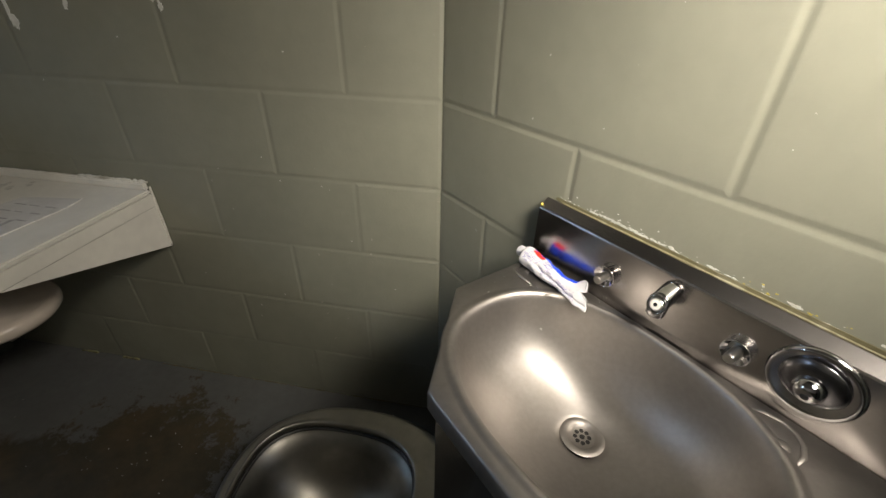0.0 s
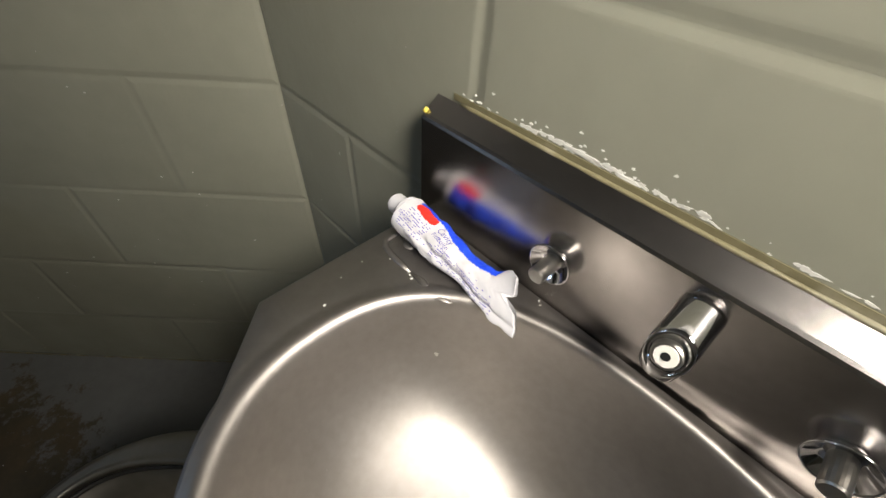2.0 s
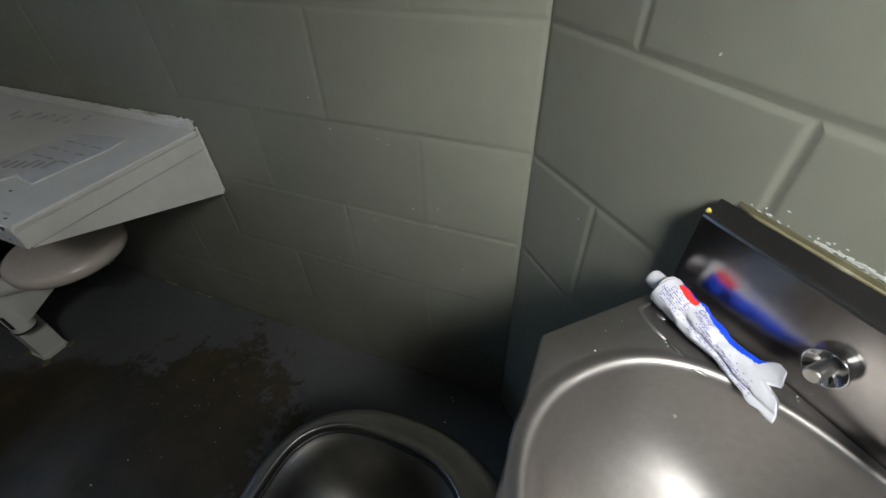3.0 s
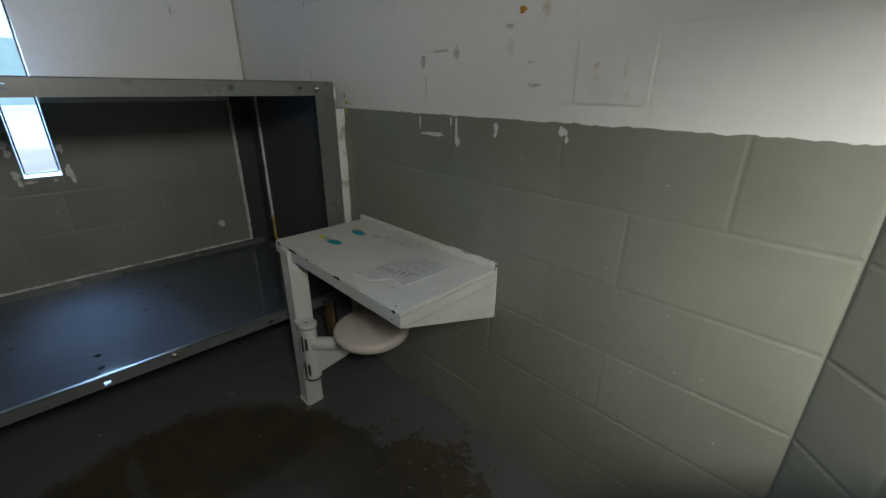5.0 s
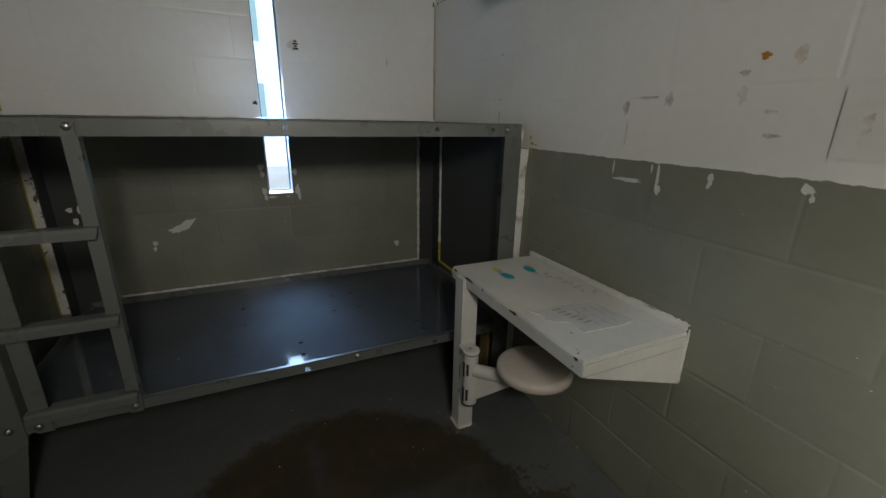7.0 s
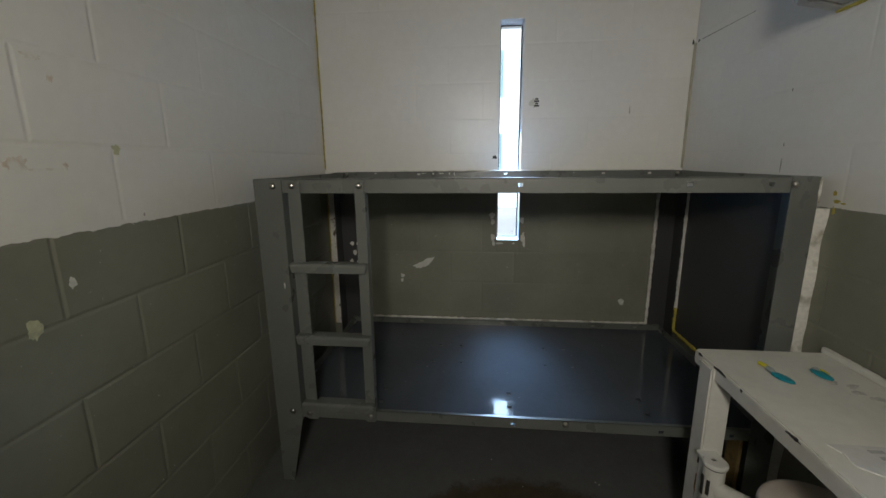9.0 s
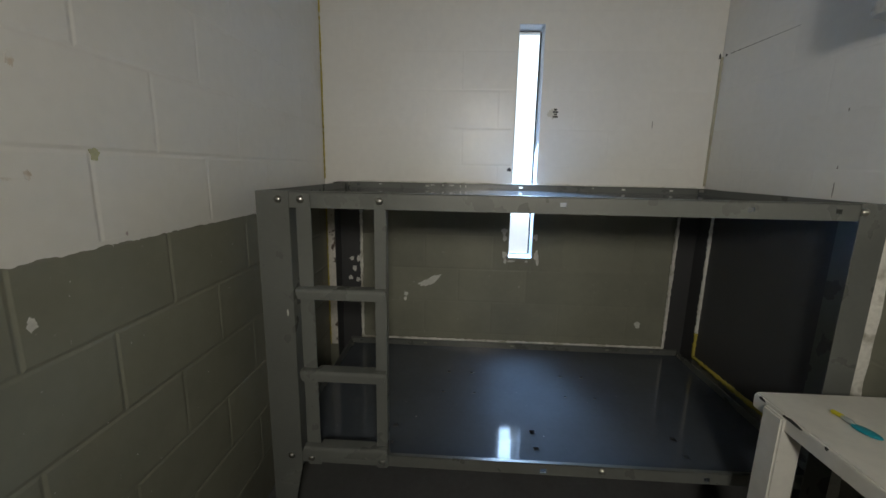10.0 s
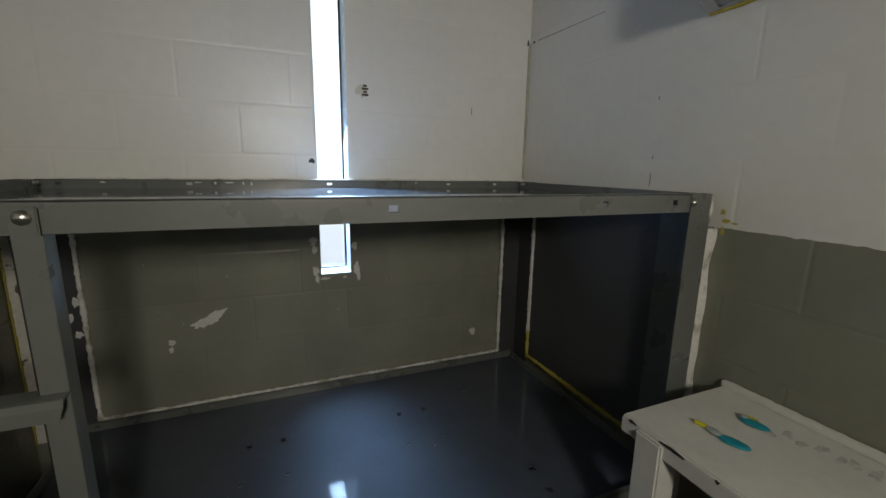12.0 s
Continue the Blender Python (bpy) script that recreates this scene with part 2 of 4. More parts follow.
R = math.sqrt(0.5)
WALLS = {
    "wall_north": (wall_frame((0, 0), (-1, 0), (0, -1)), 2.75),
    "wall_west": (wall_frame((BACK_X, 0), (0, -1), (1, 0)), 2.156),
    "wall_south": (wall_frame((BACK_X, LEFT_Y - 0.036), (math.cos(0.02), math.sin(0.02)), (-math.sin(0.02), math.cos(0.02))), DOOR_X - BACK_X),
    "wall_diagonal": (wall_frame((0, 0), (R, -R), (-R, -R)), DOOR_X / R),
    "wall_east": (wall_frame((DOOR_X, LEFT_Y), (0, 1), (-1, 0)), -LEFT_Y - DOOR_X),
}


def backing(name, opening=None, thick=0.19, label=""):
    m, length = WALLS[name]
    bm = bmesh.new()
    spans = [(0, length, 0, HIGH)]
    if opening:
        a, b, z0, z1 = opening
        spans = [(0, a, 0, HIGH), (b, length, 0, HIGH), (a, b, z1, HIGH)] + ([(a, b, 0, z0)] if z0 > 0 else [])
    line = 6 * COURSE
    for a, b, z0, z1 in spans:
        a, b = a - (0.1 if a == 0 else 0), b + (0.1 if b == length else 0)
        for lo, hi in ((z0, min(z1, line)), (max(z0, line), z1)):
            if hi - lo > 0.001:
                box(bm, a, b, -thick, -0.0022, lo, hi, m=m)
    ob = finish(name, bm, GREY)
    ob.data.materials.append(WHITE)
    for f in ob.data.polygons:
        f.material_index = int(f.center[2] > line)
    return tagged(ob, label, "wall", kind="structure")


wall_north = backing("wall_north", label="concrete block wall, grey-green below and white above")
wall_west = backing("wall_west", (0.929, 1.068, *WIN_Z), label="concrete block wall with a narrow window slot")
wall_south = backing("wall_south", label="concrete block wall, grey-green below and white above")
wall_diagonal = backing("wall_diagonal", label="angled concrete block wall behind the sink")
# the doorway is unseen, placed to hold the added lamps
wall_east = backing("wall_east", (DOOR_Y[0] - LEFT_Y, DOOR_Y[1] - LEFT_Y, 0, DOOR_TOP), label="concrete block wall with an assumed, unseen doorway")

def ragged(bm, m, u, z, w, h, seed, out=0.0008, turn=0.0, n=30):
    """A thin flake with a ragged outline on a wall, flush on its paint."""
    r = random.Random(seed)
    c, s = math.cos(turn), math.sin(turn)
    ring = []
    for i in range(n):
        t = i * math.tau / n
        k = r.uniform(0.68, 1.0) * (1 + 0.13 * math.sin(3 * t + seed) + 0.10 * math.sin(5 * t + 2 * seed))
        a, b = w / 2 * k * math.cos(t), h / 2 * k * math.sin(t)
        ring.append((u + a * c - b * s, z + a * s + b * c))
    lo = [bm.verts.new(m @ Vector((a, -0.0005, b))) for a, b in ring]
    hi = [bm.verts.new(m @ Vector((a, out, b))) for a, b in ring]
    bm.faces.new(hi)
    for i in range(n):
        bm.faces.new((lo[i], lo[(i + 1) % n], hi[(i + 1) % n], hi[i]))
    return bm


# ---- the bunk bed ----
FX, BX = -1.684, -2.742
Y0, Y1 = -2.018, -0.040
bunk = thing("bunk_bed", "grey painted steel bunk bed frame with bare decks and a ladder", "bunk bed", (FX, -1.03, 0))


def bunk_part(name, bm, mat=STEEL_PAINT, label="", smooth=False, parent=None):
    bmesh.ops.translate(bm, vec=(-FX, 1.03, 0), verts=bm.verts[:])
    return part(name, bm, mat, parent or bunk, label, smooth)


def deck_holes():
    out = []
    for y in (-1.39, -1.27, -0.80, -0.69):
        out += [(-2.40, y, 0.009, 0.008)]
    for y in (-1.41, -1.26, -0.82, -0.68):
        out += [(-2.20, y, 0.006, 0.007)]
    for y in (-1.598, -1.024, -0.451):
        out += [(-1.915, y, 0.012, 0.010), (-1.81, y, 0.012, 0.010)]
    return out


for name, top, surface, lip in (("upper_deck", 1.316, 1.285, 0.053), ("lower_deck", 0.360, 0.326, 0.044)):
    bm = bmesh.new()
    plate(bm, (BX + 0.02, FX - 0.006), (Y0 + 0.02, Y1 - 0.005), deck_holes(), lambda u, v, w, s=surface: (u, v, s + w), 0.004)
    deck = bunk_part(name, bm, DECK_PAINT, "blue-grey steel deck with square holes")
    # front and back lips with slots
    slots = [(-1.02, surface + 0.006, 0.010, 0.008), (-0.447, surface + 0.006, 0.010, 0.008), (-0.188, surface + 0.006, 0.009, 0.008)]
    bm = bmesh.new()
    plate(bm, (Y0 + 0.012, Y1 - 0.004), (top - lip, top), slots, lambda u, v, w: (FX + w, u, v), 0.004)
    box(bm, FX - 0.016, FX, Y0 + 0.012, Y1 - 0.004, top - 0.003, top + 0.0015, 0.001)
    bunk_part("front_rail", bm, STEEL_PAINT)
    bm = bmesh.new()
    plate(bm, (Y0 + 0.004, Y1 - 0.004), (surface - 0.02, top), [(y, surface + 0.017, 0.010, 0.005) for y in (-1.95, -1.55, -1.02, -0.45, -0.19)],
          lambda u, v, w: (BX + 0.022 + w, u, v), 0.004)
    box(bm, BX + 0.008, BX + 0.022, Y0 + 0.004, Y1 - 0.004, top - 0.003, top + 0.0015, 0.001)
    bunk_part("back_rail", bm, STEEL_PAINT)
    for y, s in ((Y0 + 0.010, 1), (Y1 - 0.006, -1)):
        bm = bmesh.new()
        plate(bm, (BX + 0.03, FX - 0.006), (surface - 0.02, top), [(BX + 0.1, surface + 0.016, 0.006, 0.005), (BX + 0.14, surface + 0.016, 0.006, 0.005)],
              lambda u, v, w, y=y, s=s: (u, y - s * w, v), 0.004)
        bunk_part("end_rail", bm, STEEL_PAINT)

def post(y_face, y_side, x_face, x_side, taper, mat=STEEL_PAINT):
    """A pressed angle post: one leg faces the room, the other runs along the end."""
    bm = bmesh.new()
    t = 0.004
    sy = 1 if y_side > y_face else -1
    outline = [(x_face, y_side), (x_face, y_face), (x_face + (t if x_side > x_face else -t), y_face),
               (x_face + (t if x_side > x_face else -t), y_side - sy * t), (x_side, y_side - sy * t), (x_side, y_side)]
    z0 = 0.30 if taper else 0.0
    prism(bm, outline, z0, 1.316)
    if taper:
        narrow = [(x, y_side + (y - y_side) * 0.45) for x, y in outline]
        loft(bm, [[(x, y, 0.0) for x, y in narrow], [(x, y, z0) for x, y in outline]], True, True)
    return bunk_part("post", bm, mat, "bolted steel angle post")


post(-1.908, Y0, FX + 0.004, FX - 0.12, True)
bunk_part("return_flange", boxed(FX - 0.075, FX - 0.0005, -1.912, -1.908, 0.30, 1.262, 0.001))
post(-0.127, Y1, FX + 0.004, FX - 0.16, False)
post(-1.945, Y0 - 0.050, BX + 0.003, BX + 0.11, False, END_SHADED)
post(-0.122, Y1 + 0.030, BX + 0.003, BX + 0.13, False, END_SHADED)


bunk_part("end_panel", boxed(BX + 0.10, FX - 0.15, -0.009, -0.003, 0.372, 1.262, 0.001), END_SHADED, "flat painted panel closing the bunk end")


def dome(bm, at, axis, r, h):
    a = Vector(at)
    return tube(bm, a, a + Vector(axis) * h, [(0, r), (0.35, r * 0.95), (0.7, r * 0.7), (0.92, r * 0.35), (1.0, r * 0.05)], 16)


for k, (y, w, h) in enumerate(((-1.52, 0.03, 0.006), (-1.46, 0.012, 0.012), (-1.41, 0.035, 0.007), (-1.36, 0.008, 0.016), (-1.33, 0.008, 0.018), (-1.82, 0.02, 0.006), (-0.62, 0.012, 0.005))):
    m = wall_frame((BX + 0.0262, 0), (0, -1), (1, 0))
    bunk_part("paint_flake", ragged(bmesh.new(), m, -y, 1.309 - h / 3, w, h, 130 + k, out=0.0004), CHIP)
for k, (y, w, h) in enumerate(((-1.93, 0.006, 0.03),)):
    m = wall_frame((FX + 0.0045, 0), (0, -1), (1, 0))
    bunk_part("paint_flake", ragged(bmesh.new(), m, -y, 1.30 if k else 0.9, w, h, 150 + k, out=0.0004), CHIP)
# ladder
for y0, y1 in ((-1.878, -1.832), (-1.624, -1.588)):
    bm = bmesh.new()
    box(bm, FX + 0.006, FX + 0.012, y0, y1, 0.315, 1.308, 0.002)
    e = y0 if y0 < -1.7 else y1
    box(bm, FX - 0.028, FX + 0.012, e - 0.003, e + 0.003, 0.32, 1.262, 0.001)
    bunk_part("ladder_rail", bm, STEEL_PAINT)
def rung(z):
    """A tread bent from sheet: a shallow top, a rounded nose and a front lip with clipped lower corners."""
    bm = bmesh.new()
    y0, y1 = -1.884, -1.585
    nose = [(FX + 0.0125, 0.022), (FX + 0.031, 0.022), (FX + 0.037, 0.0205), (FX + 0.041, 0.016), (FX + 0.0425, 0.010), (FX + 0.0425, -0.014)]
    rows = []
    for x, h in nose + [(x - 0.003 if h > 0.018 else x - 0.0035, h - 0.003 if h > 0.0 else h) for x, h in nose[::-1]]:
        clip = 0.007 if h < 0 else 0.0
        rows.append([(x, y0 + clip, z + h), (x, y1 - clip, z + h)])
    lo = [bm.verts.new(r[0]) for r in rows]
    hi = [bm.verts.new(r[1]) for r in rows]
    k = len(rows)
    for i in range(k):
        bm.faces.new((lo[i], lo[(i + 1) % k], hi[(i + 1) % k], hi[i]))
    for i in range(k // 2 - 1):
        bm.faces.new((lo[i], lo[k - 1 - i], lo[k - 2 - i], lo[i + 1]))
        bm.faces.new((hi[i], hi[i + 1], hi[k - 2 - i], hi[k - 1 - i]))
    box(bm, FX - 0.015, FX + 0.012, -1.83, -1.626, z + 0.014, z + 0.020, 0.002)
    bmesh.ops.recalc_face_normals(bm, faces=bm.faces[:])
    return bm


for z in (0.977, 0.681, 0.385):
    bunk_part("ladder_rung", rung(z), STEEL_PAINT, "bent steel ladder rung", smooth=False)
for y, z, x in ((-1.943, 1.290, 0.004), (-1.865, 1.292, 0.012), (-1.606, 1.291, 0.012), (-0.116, 1.291, 0.004), (-1.946, 0.342, 0.004), (-1.868, 0.342, 0.012), (-1.606, 0.342, 0.012),
                (-0.813, 0.343, 0.0)):
    bunk_part("bolt", dome(bmesh.new(), (FX + x, y, z), (1, 0, 0), 0.0125, 0.009), DULL_METAL, "domed bolt head", True)
for y, z in ((Y1 - 0.02, 0.345), (Y1 - 0.02, 1.305), (Y0 + 0.03, 0.345), (Y0 + 0.03, 1.305)):
    for k in (0, 0.022):
        bunk_part("bolt", dome(bmesh.new(), (BX + 0.07 + k, y, z), (0, -1 if y > -1 else 1, 0), 0.008, 0.007), DULL_METAL, "", True)

# ---- the desk ----
desk = thing("wall_desk", "cream painted steel desk fixed to the block wall on one leg", "desk", (-1.2, -0.2, 0))


def desk_part(name, bm, mat=CREAM, label="", smooth=False):
    bmesh.ops.translate(bm, vec=(1.2, 0.2, 0), verts=bm.verts[:])
    return part(name, bm, mat, desk, label, smooth)


def dome_at(p, r, h):
    bm = bmesh.new()
    tube(bm, p, (p[0], p[1], p[2] + h), [(0, r), (0.7, r * 0.8), (1, r * 0.3)], 14)
    return bm


def bead_line(points, r):
    bm = bmesh.new()
    for p, q in zip(points, points[1:]):
        tube(bm, p, q, [(0, r), (0.3, r * 0.6), (0.55, r * 1.1), (0.8, r * 0.5), (1, r * 0.9)], 8)
    return bm


DX0, DX1, DYF = -1.588, -0.806, -0.410
desk_part("desktop", boxed(DX0, DX1, DYF, -0.004, 0.724, 0.736, 0.004), label="worn cream desktop")
desk_part("front_lip", boxed(DX0, DX1, DYF - 0.001, DYF + 0.006, 0.686, 0.730, 0.002))
desk_part("back_lip", boxed(DX0, DX1 - 0.004, -0.016, -0.003, 0.7365, 0.757, 0.003))
for x0, x1 in ((DX0 + 0.001, DX0 + 0.007), (DX1 - 0.006, DX1 + 0.0005)):
    bm = bmesh.new()
    side = [(DYF + 0.0065, 0.686), (-0.003, 0.556), (-0.003, 0.7235), (DYF + 0.0065, 0.7235)]
    a = [bm.verts.new((x0, y, z)) for y, z in side]
    b = [bm.verts.new((x1, y, z)) for y, z in side]
    bm.faces.new(a[::-1])
    bm.faces.new(b)
    for i in range(4):
        bm.faces.new((a[i], a[(i + 1) % 4], b[(i + 1) % 4], b[i]))
    desk_part("side_panel", bm)
for x0, x1 in ((DX0 - 0.0015, DX0 + 0.0008), (DX1 + 0.0007, DX1 + 0.0014)):
    desk_part("side_lip", boxed(x0, x1, DYF - 0.0005, -0.004, 0.690, 0.7232, 0.0008))
desk_part("seam", bead_line([(DX1 + 0.0008, DYF + 0.008, 0.6885), (DX1 + 0.0008, -0.20, 0.6886), (DX1 + 0.0008, -0.012, 0.6885)], 0.0004), DARK_CHIP, "dark crack under the lip")
desk_part("leg", boxed(-1.535, -1.460, -0.422, -0.352, 0.004, 0.7238, 0.005), label="square cream steel leg")
desk_part("foot_plate", boxed(-1.541, -1.452, -0.428, -0.348, 0.0, 0.007, 0.003))
bm = bmesh.new()
tube(bm, (-1.405, -0.405, 0.175), (-1.405, -0.405, 0.425), [(0, 0.028), (0.02, 0.031), (0.98, 0.031), (1, 0.028)])
desk_part("hinge_barrel", bm, label="swing hinge barrel", smooth=False)
bm = bmesh.new()
tube(bm, (-1.405, -0.405, 0.425), (-1.405, -0.405, 0.437), [(0, 0.036), (0.7, 0.036), (1, 0.032)])
box(bm, -1.462, -1.402, -0.437, -0.373, 0.424, 0.434, 0.002)
desk_part("hinge_cap", bm)
desk_part("hinge_bracket", boxed(-1.4605, -1.43, -0.425, -0.385, 0.18, 0.42, 0.003))
bm = bmesh.new()
tube(bm, (-1.405, -0.405, 0.178), (-1.405, -0.405, 0.186), [(0, 0.0316), (1, 0.0318)])
desk_part("hinge_gap", bm, DARK_CHIP, "dark worn gap of the hinge")
bm = bmesh.new()
tube(bm, (-1.405, -0.405, 0.4185), (-1.405, -0.405, 0.4235), [(0, 0.0316), (1, 0.0318)])
desk_part("hinge_gap", bm, DARK_CHIP, "dark worn gap of the hinge")
desk_part("bolt", dome_at((-1.410, -0.408, 0.437), 0.007, 0.003), DULL_METAL, "", True)
for z, h in ((0.39, 0.03), (0.30, 0.09), (0.20, 0.025)):
    m = wall_frame((0, -0.4222), (1, 0), (0, -1))
    desk_part("rust_mark", ragged(bmesh.new(), m, -1.4665, z, 0.011, h, int(z * 100), out=0.0004), RUST)
for z in (0.24, 0.36):
    desk_part("hinge_slot", boxed(-0.0055, 0.0055, -0.0322, -0.0300, -0.034, 0.020, 0.001, m=pose(-1.405, -0.405, z, 0, 0, 38)), DARK_CHIP, "dark worn slot in the hinge")
    desk_part("hinge_slot", boxed(-1.412, -1.398, -0.4375, -0.4345, z - 0.045, z + 0.025, 0.001), DARK_CHIP)
bm = bmesh.new()
tube(bm, (-1.385, -0.395, 0.345), (-1.22, -0.285, 0.375), [(0, 0.027), (1, 0.027)])
tube(bm, (-1.235, -0.295, 0.370), (-1.20, -0.270, 0.402), [(0, 0.027), (1, 0.040)])
desk_part("swing_arm", bm, smooth=False)
bm = bmesh.new()
arm = [(-1.385, -0.395, 0.33), (-1.385, -0.395, 0.20), (-1.235, -0.295, 0.35)]
nrm = Vector((0.46, -0.89, 0)) * 0.003
a = [bm.verts.new(Vector(p) + nrm) for p in arm]
b = [bm.verts.new(Vector(p) - nrm) for p in arm]
bm.faces.new(a)
bm.faces.new(b[::-1])
for i in range(3):
    bm.faces.new((a[i], a[(i + 1) % 3], b[(i + 1) % 3], b[i]))
desk_part("arm_gusset", bm)
bm = bmesh.new()
tube(bm, (-1.186, -0.254, 0.416), (-1.186, -0.254, 0.462), [(0, 0.118), (0.08, 0.132), (0.3, 0.1405), (0.6, 0.142), (0.8, 0.139), (0.92, 0.133), (1, 0.122)], 56)
desk_part("stool_seat", bm, BEIGE, "round beige stool seat", True)

# ---- the sink and toilet unit ----
unit = thing("sink_toilet_unit", "stainless steel prison sink with a toilet bowl joined to it", "sink", (0, 0, 0))
UV = wall_frame((0, 0), (R, -R), (-R, -R))


def unit_part(name, bm, mat=STAINLESS, label="", smooth=True, local=True, parent=None):
    if local:
        bmesh.ops.transform(bm, matrix=UV, verts=bm.verts[:])
    return part(name, bm, mat, parent or unit, label, smooth)


DECK_Z = 0.812
OUT = [(0.322, 0.021), (0.322, 0.190), (0.466, 0.338), (0.72, 0.338), (0.812, 0.24), (0.812, 0.021)]
BC, BA, BB = (0.574, 0.174), 0.197, 0.139


def outline_at(angle, c, outline, shrink=0.0):
    d = Vector((math.cos(angle), math.sin(angle)))
    best = None
    for p, q in zip(outline, outline[1:] + outline[:1]):
        p, q = Vector(p), Vector(q)
        e = q - p
        den = d.x * e.y - d.y * e.x
        if abs(den) < 1e-9:
            continue
        w = p - Vector(c)
        s, k = (w.x * e.y - w.y * e.x) / den, (w.x * d.y - w.y * d.x) / den
        if s > 0 and -1e-6 <= k <= 1 + 1e-6 and (best is None or s < best):
            best = s
    return (c[0] + d.x * (best - shrink), c[1] + d.y * (best - shrink))


def oval(a, b, c, z, n=96, power=2.3):
    out = []
    for i in range(n):
        t = i * math.tau / n
        ct, st = math.cos(t), math.sin(t)
        r = (abs(ct / a) ** power + abs(st / b) ** power) ** (-1 / power)
        out.append((c[0] + r * ct, c[1] + r * st, z))
    return out


N = 96
bm = bmesh.new()
angles = sorted([i * math.tau / N for i in range(N)])
rings = [[(*outline_at(t, BC, OUT), DECK_Z - 0.03) for t in angles], [(*outline_at(t, BC, OUT), DECK_Z - 0.003) for t in angles],
         [(*outline_at(t, BC, OUT, 0.003), DECK_Z) for t in angles]]
profile = [(1.085, 0.0), (1.070, 0.0004), (1.055, 0.0014), (1.040, 0.0026), (1.022, 0.0034), (1.004, 0.0030), (0.988, 0.0012), (0.974, -0.0022), (0.962, -0.0075), (0.950, -0.0145),
           (0.937, -0.0225), (0.922, -0.0315), (0.900, -0.0425), (0.865, -0.056), (0.81, -0.0715), (0.73, -0.088), (0.62, -0.1025), (0.50, -0.1135), (0.38, -0.1215),
           (0.28, -0.127), (0.20, -0.1308), (0.15, -0.1335), (0.13, -0.139)]
for f, dz in profile:
    k = max(0.0, 1 - f)
    c = (BC[0] + (0.561 - BC[0]) * k, BC[1] + (0.137 - BC[1]) * k)
    rings.append(oval(BA * f, BB * f * (1 + 1.2 * max(0.0, 0.7 - f) ** 2), c, DECK_Z + dz))
loft(bm, rings)
unit_part("basin", bm, label="polished oval basin pressed into the sink deck")
bm = bmesh.new()
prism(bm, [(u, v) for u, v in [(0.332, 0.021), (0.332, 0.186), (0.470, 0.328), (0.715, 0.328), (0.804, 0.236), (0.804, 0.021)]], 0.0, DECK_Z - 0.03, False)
unit_part("cabinet", bm, DARK_REFLECTION, label="stainless cabinet under the basin, coloured for its dark reflections", smooth=False)
# splash back, with a slanted top
bm = bmesh.new()
sec = [(0.003, DECK_Z - 0.02), (0.021, DECK_Z - 0.02), (0.021, 0.906), (0.020, 0.9085), (0.018, 0.9105), (0.003, 0.9215)]
a = [bm.verts.new((0.320, v, z)) for v, z in sec]
b = [bm.verts.new((0.815, v, z)) for v, z in sec]
bm.faces.new(a[::-1])
bm.faces.new(b)
for i in range(len(sec)):
    j = (i + 1) % len(sec)
    bm.faces.new((a[i], a[j], b[j], b[i]))
unit_part("splash_back", bm, SPLASH_STEEL, label="brushed steel splash back", smooth=False)
# drain
dc = (0.561, 0.137)
bm = bmesh.new()
loft(bm, [[(dc[0] + r * math.cos(i * math.tau / 40), dc[1] + r * math.sin(i * math.tau / 40), DECK_Z + z) for i in range(40)]
          for r, z in ((0.0320, -0.1335), (0.0290, -0.1322), (0.0250, -0.1321), (0.0215, -0.1330), (0.0190, -0.1345), (0.0178, -0.1362), (0.0165, -0.1368))], False, True)
drain = unit_part("drain", bm, STAINLESS, "round drain with small holes")
for i in range(9):
    r, t = (0, 0) if i == 0 else (0.0098, i * math.tau / 8)
    h = (dc[0] + r * math.cos(t), dc[1] + r * math.sin(t))
    bm = bmesh.new()
    tube(bm, (*h, DECK_Z - 0.139), (*h, DECK_Z - 0.1363), [(0, 0.0031 if i else 0.0038), (1, 0.0031 if i else 0.0038)], 12)
    unit_part("drain_hole", bm, BLACK, smooth=False, parent=drain)
# shallow soap dish pressed into the deck, open to the basin at a notch
def ridge(points, r, flat=0.5):
    bm = bmesh.new()
    rings = []
    for i, p in enumerate(points):
        a, b = Vector(points[max(i - 1, 0)]), Vector(points[min(i + 1, len(points) - 1)])
        d = (b - a).normalized()
        side = Vector((-d.y, d.x))
        k = r * (0.35 if i in (0, len(points) - 1) else 1.0)
        rings.append([(p[0] + side.x * k * math.cos(t * math.tau / 10), p[1] + side.y * k * math.cos(t * math.tau / 10), DECK_Z + k * flat * math.sin(t * math.tau / 10)) for t in range(10)])
    return loft(bm, rings, True, True)


dish = unit_part("soap_dish", ridge([(0.3345, 0.030), (0.334, 0.050), (0.334, 0.068), (0.335, 0.076), (0.341, 0.081), (0.352, 0.083), (0.366, 0.0835), (0.378, 0.0835)], 0.0030), label="shallow soap dish pressed into the deck")
for path in ([(0.378, 0.0835), (0.392, 0.083), (0.400, 0.086), (0.404, 0.0905)], [(0.404, 0.0905), (0.408, 0.086), (0.416, 0.0825), (0.424, 0.080)]):
    unit_part("drain_notch", ridge(path, 0.0036), parent=dish)
for u, v in ((0.353, 0.062), (0.388, 0.052)):
    bm = bmesh.new()
    tube(bm, (u, v, DECK_Z - 0.001), (u, v, DECK_Z + 0.0022), [(0, 0.0080), (0.4, 0.0066), (0.75, 0.0042), (0.93, 0.0020), (1, 0.0004)], 20)
    unit_part("soap_rest", bm, parent=dish)
